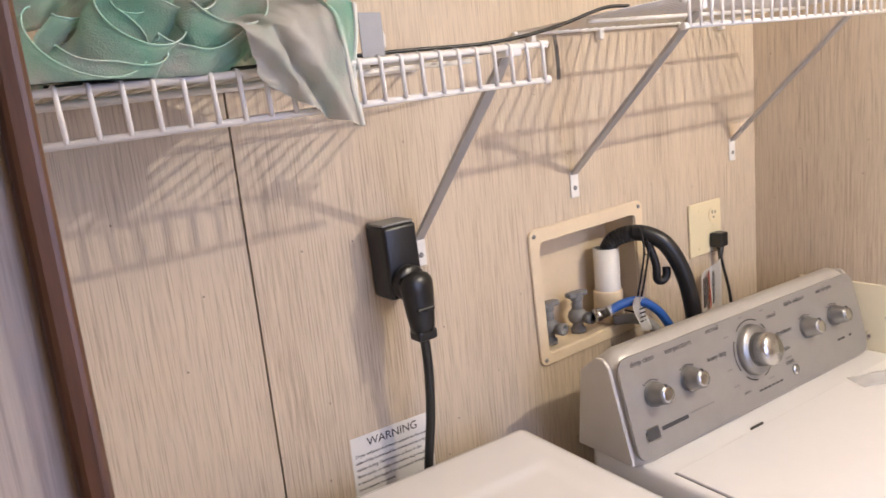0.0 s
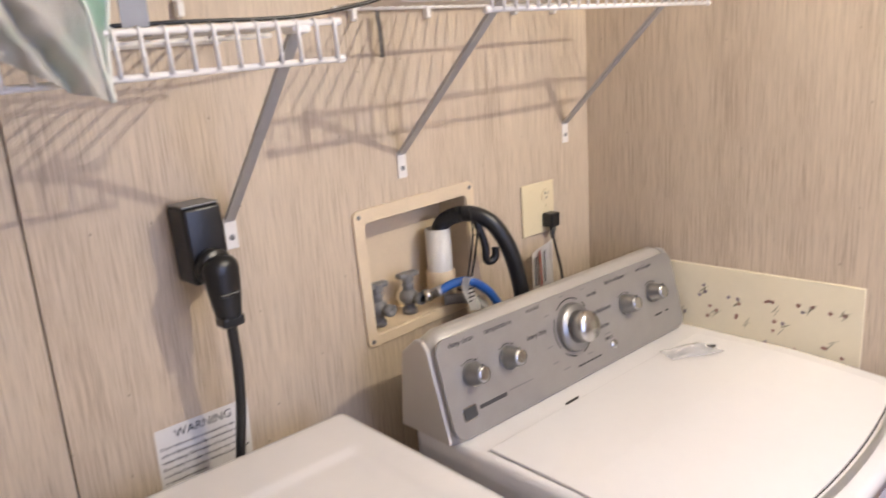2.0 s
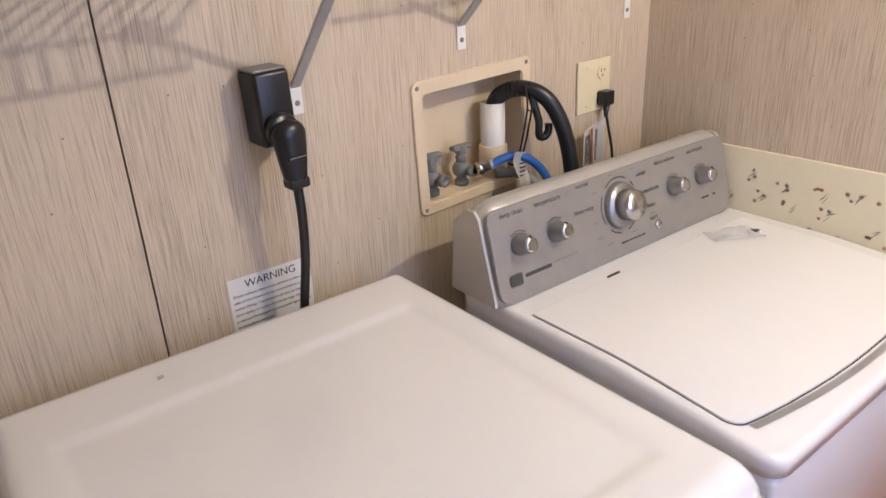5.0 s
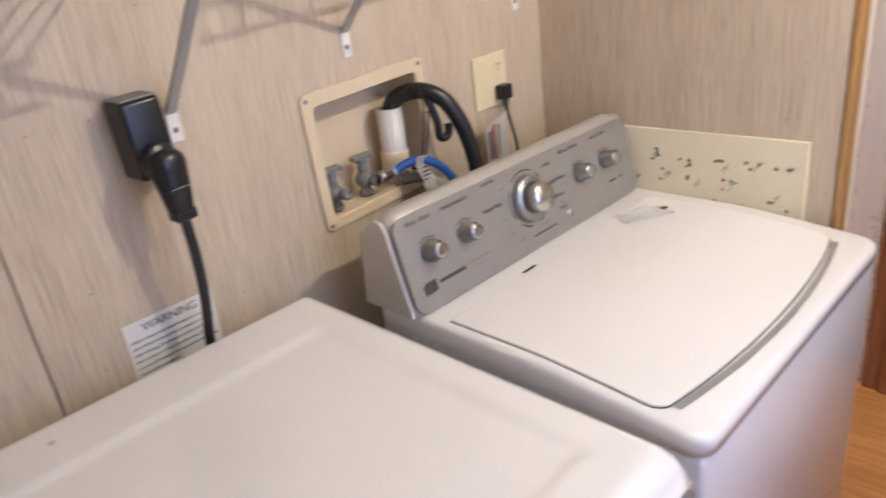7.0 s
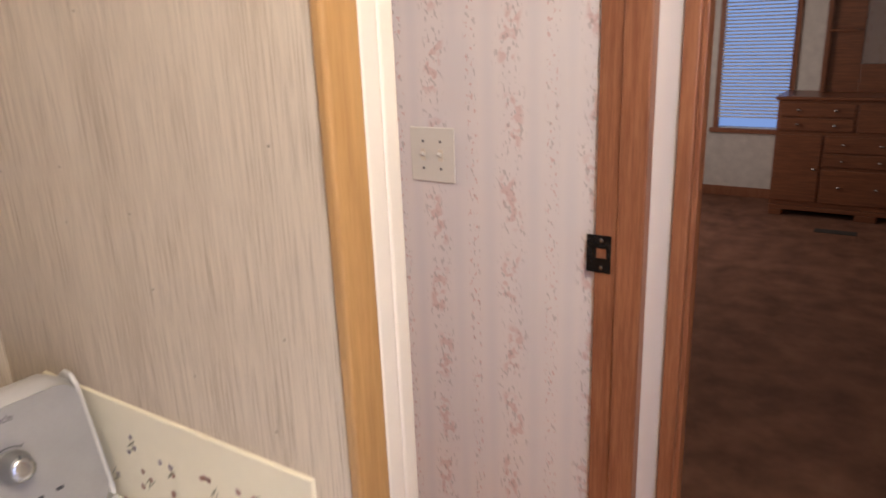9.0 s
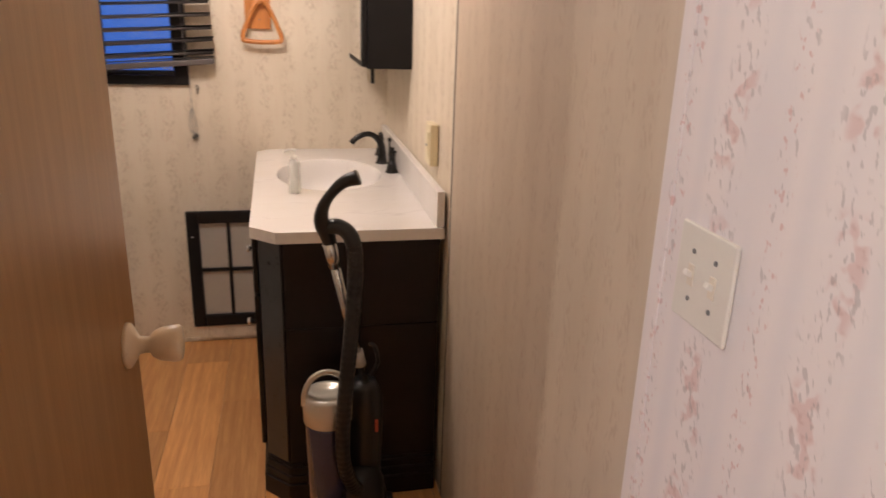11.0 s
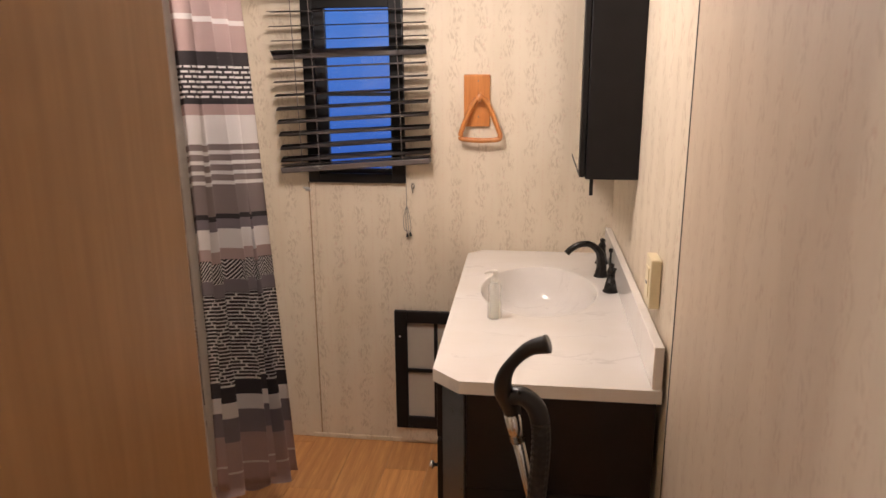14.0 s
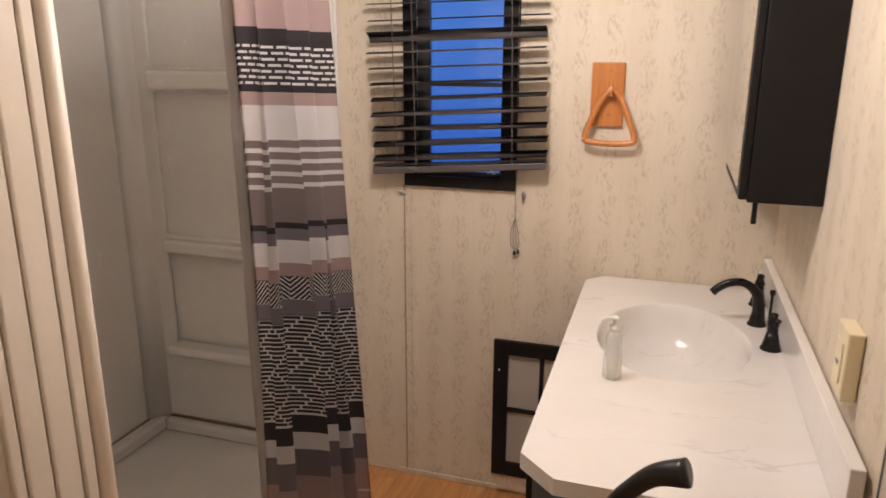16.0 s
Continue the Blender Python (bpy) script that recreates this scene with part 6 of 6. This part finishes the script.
surround_end()
part("side_panel", blocks([((SX0, SY0, 0.09), (SX0 + 0.012, SY1 - 0.012, H - 0.02))]), "shower", shower)
part("corner_cove", prism([(SX0 + 0.012, SY1 - 0.012), (SX0 + 0.012, SY1 - 0.11), (SX0 + 0.028, SY1 - 0.07), (SX0 + 0.055, SY1 - 0.045), (SX0 + 0.10, SY1 - 0.03), (SX0 + 0.12, SY1 - 0.012)], 0.09, H - 0.02), "shower", shower, "", True)
part("near_panel", blocks([((SX0 + 0.012, SY0, 0.09), (SX1, SY0 + 0.012, H - 0.02))]), "shower", shower)


part("pan_floor", block((SX0, SY0, 0.0), (SX1 + 0.02, SY1, 0.03)), "shower", shower, "moulded shower pan floor")
for a, b in (((SX0, SY0, 0.03), (SX0 + 0.07, SY1, 0.088)), ((SX0 + 0.07, SY1 - 0.07, 0.03), (SX1 - 0.06, SY1, 0.088)), ((SX0 + 0.07, SY0, 0.03), (SX1 - 0.06, SY0 + 0.07, 0.088)), ((SX1 - 0.06, SY0, 0.03), (SX1 + 0.02, SY1, 0.12))):
    part("pan_curb", block(a, b, 0.014, 3), "shower", shower)
part("caulk_line", blocks([((SX0 + 0.012, SY1 - 0.038, 0.088), (SX1, SY1 - 0.030, 0.096)), ((SX0 + 0.010, SY0 + 0.02, 0.088), (SX0 + 0.017, SY1 - 0.04, 0.095))], 0.002), "caulk", shower, "brown stained caulk line")

pilaster = thing("shower_partition", "cream shower partition with a fluted end panel", "partition")
part("core", blocks([((0.0, 1.735, 0.0), (1.268, 1.925, H - 0.002))]), "cream", pilaster)
flutes = bmesh.new()
y = 1.738
for w in (0.020, 0.006, 0.044, 0.006, 0.050, 0.006, 0.026):
    if w > 0.01:
        block((1.2685, y, 0.0), (1.279, y + w - 0.002, H - 0.003), 0.003, 2, flutes)
    else:
        block((1.2685, y, 0.0), (1.2725, y + w - 0.002, H - 0.003), 0.0015, 2, flutes)
    y += w
part("fluted_panel", flutes, "cream", pilaster, "cream fluted boards")
part("corner_bead", tube([(1.274, 1.916, 0.0), (1.274, 1.916, H - 0.003)], 0.0165, 14), "cream", pilaster, "rounded corner bead", True)

rod = thing("curtain_rod", "white curtain rod over the shower", "curtain rod")
part("rod", tube([(1.19, 1.926, 2.03), (1.19, YW - 0.001, 2.03)], 0.012, 14), "liner", rod, "", True)
curtain = thing("shower_curtain", "banded grey, pink and black shower curtain drawn aside", "curtain")
CW = 1.35


def curtain_at(u, v, dx=0.0, amp=1.0):
    c = -0.245 + 1.705 * v
    k = 1 + 0.175 * u
    z = 1.77 - (c * k if c > 0 else c)
    flare = 0.55 + 0.45 * min(1.0, v * 1.2)
    w = u * 2 * math.pi
    y = 2.528 + 0.012 * v + (0.440 + 0.115 * v) * u + 0.040 * math.sin(3.1 * w + 1.0) * flare * amp
    x = 1.178 + dx + amp * (0.068 * math.sin(3.1 * w) * flare + 0.012 * math.sin(7.3 * w + 2 + 2 * v) * flare + 0.010 * math.sin(2.2 * w + 3 * v)) + 0.045 * v * u
    return (x, y, z)


part("cloth", sheet(curtain_at, 150, 50, 0.0012, lambda u, v: (u * CW, -0.245 + 1.705 * v)), "curtain", curtain, "banded printed cloth", True)
part("liner", sheet(lambda u, v: tuple(a + b for a, b in zip(curtain_at(0.03 + 0.97 * u, v * 0.985, -0.040, 0.5), (0, 0.030 * u * (1 - v), 0.0))), 80, 20, 0.0008), "liner", curtain, "white plastic liner", True)
for i in range(10):
    u = i / 9
    cx, cy, _ = curtain_at(u, 0.0)
    part("curtain_hook", tube([(1.19 + 0.016 * math.cos(a), 2.535 + 0.435 * u, 2.03 + 0.016 * math.sin(a) - 0.002) for a in [radians(q) for q in range(0, 361, 30)]], 0.0018, 6), "steel", curtain)

# ---------- bathroom: vacuum cleaner ----------
vac = thing("vacuum_cleaner", "upright vacuum cleaner with a silver cap, blue bin and black hose", "vacuum cleaner")
part("floor_head", merge(block((2.11, 1.72, 0.012), (2.41, 1.93, 0.095), 0.022, 3), block((2.16, 1.90, 0.04), (2.36, 2.02, 0.14), 0.03, 3)), "black", vac, "black floor head", True)
for wx in (2.15, 2.37):
    part("wheel", lathe([(0.001, -0.014), (0.034, -0.014), (0.036, -0.008), (0.036, 0.008), (0.034, 0.014), (0.001, 0.014)], toward((wx, 1.99, 0.037), (1, 0, 0)), 20), "black", vac)
part("spine", tube(smooth_line([(2.275, 1.96, 0.10), (2.280, 1.945, 0.28), (2.288, 1.925, 0.45), (2.285, 1.91, 0.56)], 6), [0.070, 0.068, 0.066, 0.064, 0.062, 0.060, 0.060, 0.060, 0.059, 0.058, 0.057, 0.056, 0.055, 0.054, 0.052, 0.050, 0.046, 0.040, 0.034], 18), "black", vac, "black body", True)
part("motor_housing", lathe([(0.001, 0), (0.075, 0), (0.082, 0.03), (0.080, 0.10), (0.060, 0.15), (0.030, 0.17), (0.001, 0.17)], pose(2.265, 1.915, 0.10), 24), "black", vac, "", True)
BINX, BINY = 2.176, 1.885
part("dust_bin", lathe([(0.001, 0.16), (0.052, 0.16), (0.060, 0.18), (0.066, 0.44), (0.064, 0.452), (0.001, 0.452)], pose(BINX, BINY, 0), 28), "navy", vac, "dark blue dust bin", True)
part("bin_cap", lathe([(0.066, 0.450), (0.0705, 0.454), (0.072, 0.50), (0.071, 0.535), (0.066, 0.545), (0.050, 0.548), (0.046, 0.541), (0.001, 0.538)], pose(BINX, BINY, 0), 28), "champagne", vac, "champagne bin cap", True)
part("bin_handle", tube(smooth_line([(BINX - 0.066, BINY - 0.020, 0.520), (BINX - 0.062, BINY - 0.022, 0.565), (BINX - 0.042, BINY - 0.022, 0.606), (BINX - 0.004, BINY - 0.020, 0.622), (BINX + 0.036, BINY - 0.016, 0.606), (BINX + 0.056, BINY - 0.012, 0.565), (BINX + 0.060, BINY - 0.010, 0.520)], 7), 0.0125, 12, flat=0.62), "champagne", vac, "arched champagne handle", True)
part("wand", tube([(2.188, 1.842, 1.02), (2.288, 1.905, 0.55)], 0.0135, 16), "steel", vac, "chrome wand", True)
part("wand_sleeve", tube([(2.1865, 1.8405, 1.028), (2.202, 1.850, 0.955)], 0.0180, 16), "steel", vac, "chrome sleeve", True)
part("wand_sleeve", tube([(2.262, 1.889, 0.672), (2.272, 1.896, 0.622)], 0.0175, 14), "bracketgrey", vac, "", True)
part("grip", tube(smooth_line([(2.192, 1.845, 1.02), (2.182, 1.838, 1.055), (2.168, 1.825, 1.095), (2.172, 1.815, 1.135), (2.190, 1.808, 1.170), (2.222, 1.798, 1.206), (2.260, 1.790, 1.222)], 7), [0.019 + 0.0035 * math.sin(i * 0.16) + 0.004 * max(0.0, (i - 28) / 14) for i in range(43)], 14, flat=0.85), "black", vac, "black curved grip", True)
part("trigger", tube(smooth_line([(2.185, 1.822, 1.085), (2.200, 1.815, 1.088), (2.204, 1.812, 1.100)], 4), 0.004, 6), "black", vac)
hp = smooth_line([(2.180, 1.835, 1.075), (2.212, 1.826, 1.078), (2.240, 1.818, 1.055), (2.252, 1.812, 1.00), (2.250, 1.808, 0.90), (2.240, 1.802, 0.78), (2.226, 1.796, 0.64), (2.214, 1.792, 0.50), (2.214, 1.798, 0.36), (2.240, 1.83, 0.25), (2.27, 1.87, 0.20)], 14)
part("hose_elbow", tube(hp[:38], 0.0215, 14), "black", vac, "", True)
part("hose", tube(hp[37:], 0.0205, 14, rib=0.07, rib_every=1), "hose", vac, "black ribbed hose")
vac.matrix_world = Matrix.Translation((0, 0.12, 0)) @ Matrix.Diagonal((1, 1, 0.962, 1))
part("red_latch", block((2.312, 1.868, 0.40), (2.322, 1.882, 0.44), 0.003), "red", vac)
part("cord_wrap", tube(smooth_line([(2.30, 1.87, 0.60), (2.318, 1.868, 0.64), (2.312, 1.872, 0.69), (2.296, 1.876, 0.70)], 5), 0.006, 8), "black", vac)

# ---------- bedroom ----------
dresser = thing("dresser", "cherry brown wooden dresser with drawers and small knobs", "dresser")
DX, DY0, DY1, DT = 7.47, -0.75, 0.868, 0.925
part("carcass", block((DX, DY0, 0.09), (BX - 0.03, DY1, DT), 0.004), "cabinetwood", dresser)
part("top", block((DX - 0.025, DY0 - 0.02, DT + 0.001), (BX - 0.025, DY1 + 0.02, DT + 0.028), 0.008, 3), "cabinetwood", dresser)
part("plinth", merge(block((DX - 0.012, DY0, 0.055), (BX - 0.04, DY1, 0.089), 0.004), blocks([((DX - 0.01, DY1 - 0.10, 0.004), (DX + 0.05, DY1, 0.055)), ((DX - 0.01, DY0, 0.004), (DX + 0.05, DY0 + 0.1, 0.055)), ((BX - 0.09, DY0, 0.004), (BX - 0.04, DY1, 0.055)), ((DX - 0.01, 0.1, 0.004), (DX + 0.05, 0.25, 0.055))], 0.006)), "cabinetwood", dresser)
drawers = [(0.33, 0.845, 0.80, 0.905), (0.33, 0.845, 0.69, 0.79), (0.53, 0.845, 0.13, 0.66), (0.0, 0.51, 0.53, 0.66), (0.0, 0.51, 0.42, 0.52), (0.0, 0.51, 0.13, 0.395), (-0.73, 0.31, 0.69, 0.905), (-0.73, -0.02, 0.13, 0.66)]
for y0, y1, z0, z1 in drawers:
    d = part("drawer_front", block((DX - 0.016, y0, z0), (DX - 0.001, y1, z1), 0.005), "cabinetwood", dresser)
    for f in ((0.25, 0.75) if y1 - y0 > 0.4 else (0.12,)):
        part("drawer_knob", lathe([(0.001, 0), (0.006, 0), (0.006, 0.01), (0.013, 0.016), (0.010, 0.026), (0.001, 0.028)], toward((DX - 0.016, y0 + (y1 - y0) * f, (z0 + z1) / 2), (-1, 0, 0)), 12), "steel", d, "small metal knob", True)
hutch = thing("dresser_mirror", "cherry wooden mirror frame standing on the dresser", "mirror")
part("frame", blocks([((BX - 0.14, 0.36, DT + 0.028), (BX - 0.05, 0.60, 2.05)), ((BX - 0.14, -0.70, DT + 0.028), (BX - 0.05, 0.36, 1.17)), ((BX - 0.20, 0.40, 1.42), (BX - 0.14, 0.62, 1.44)), ((BX - 0.18, 0.59, DT + 0.028), (BX - 0.05, 0.63, 2.05))], 0.004), "cabinetwood", hutch)
part("glass", blocks([((BX - 0.10, -0.70, 1.171), (BX - 0.09, 0.3595, 2.0))]), "mirror", hutch, "mirror glass")
vent = thing("floor_vent", "dark metal floor register in the carpet", "vent", m=pose(7.08, 0.34, 0.0045))
part("grille", block((-0.05, -0.14, 0), (0.05, 0.14, 0.006), 0.002), "gap", vent)

# ---------- floor planks ----------
floor = setting("floor", blocks([((-1.7, HS - 0.1, -0.1), (2.655, YW + 0.09, -0.009))]), "gap", "orange wood laminate plank floor", "floor")
PW, PL = 0.188, 0.93
plank_cache = {}


def plank(x0, y0, x1, y1):
    key = (round(x1 - x0, 3), round(y1 - y0, 3))
    if key not in plank_cache:
        ob = part("plank", block((0.0006, 0.0006, -0.0085), (key[0] - 0.0006, key[1] - 0.0006, 0.0), 0.0009, 1), "planks", floor)
        plank_cache[key] = ob.data
    else:
        ob = new("plank", plank_cache[key])
        ob.parent = floor
    ob.location = (x0, y0, 0)


x = -1.6
row = 0
while x < 2.65:
    y = HS - (row * 0.37) % PL
    x1 = min(x + PW, 2.652)
    while y < YW:
        a, b = max(y, HS), min(y + PL, YW)
        if b - a > 0.02:
            plank(x, a, x1, b)
        y += PL
    x += PW
    row += 1
setting("trim_bedroom_threshold", block((2.60, -0.48, 0.0), (2.662, 0.288, 0.010), 0.004), "oak", "wooden threshold strip at the bedroom carpet", "threshold")
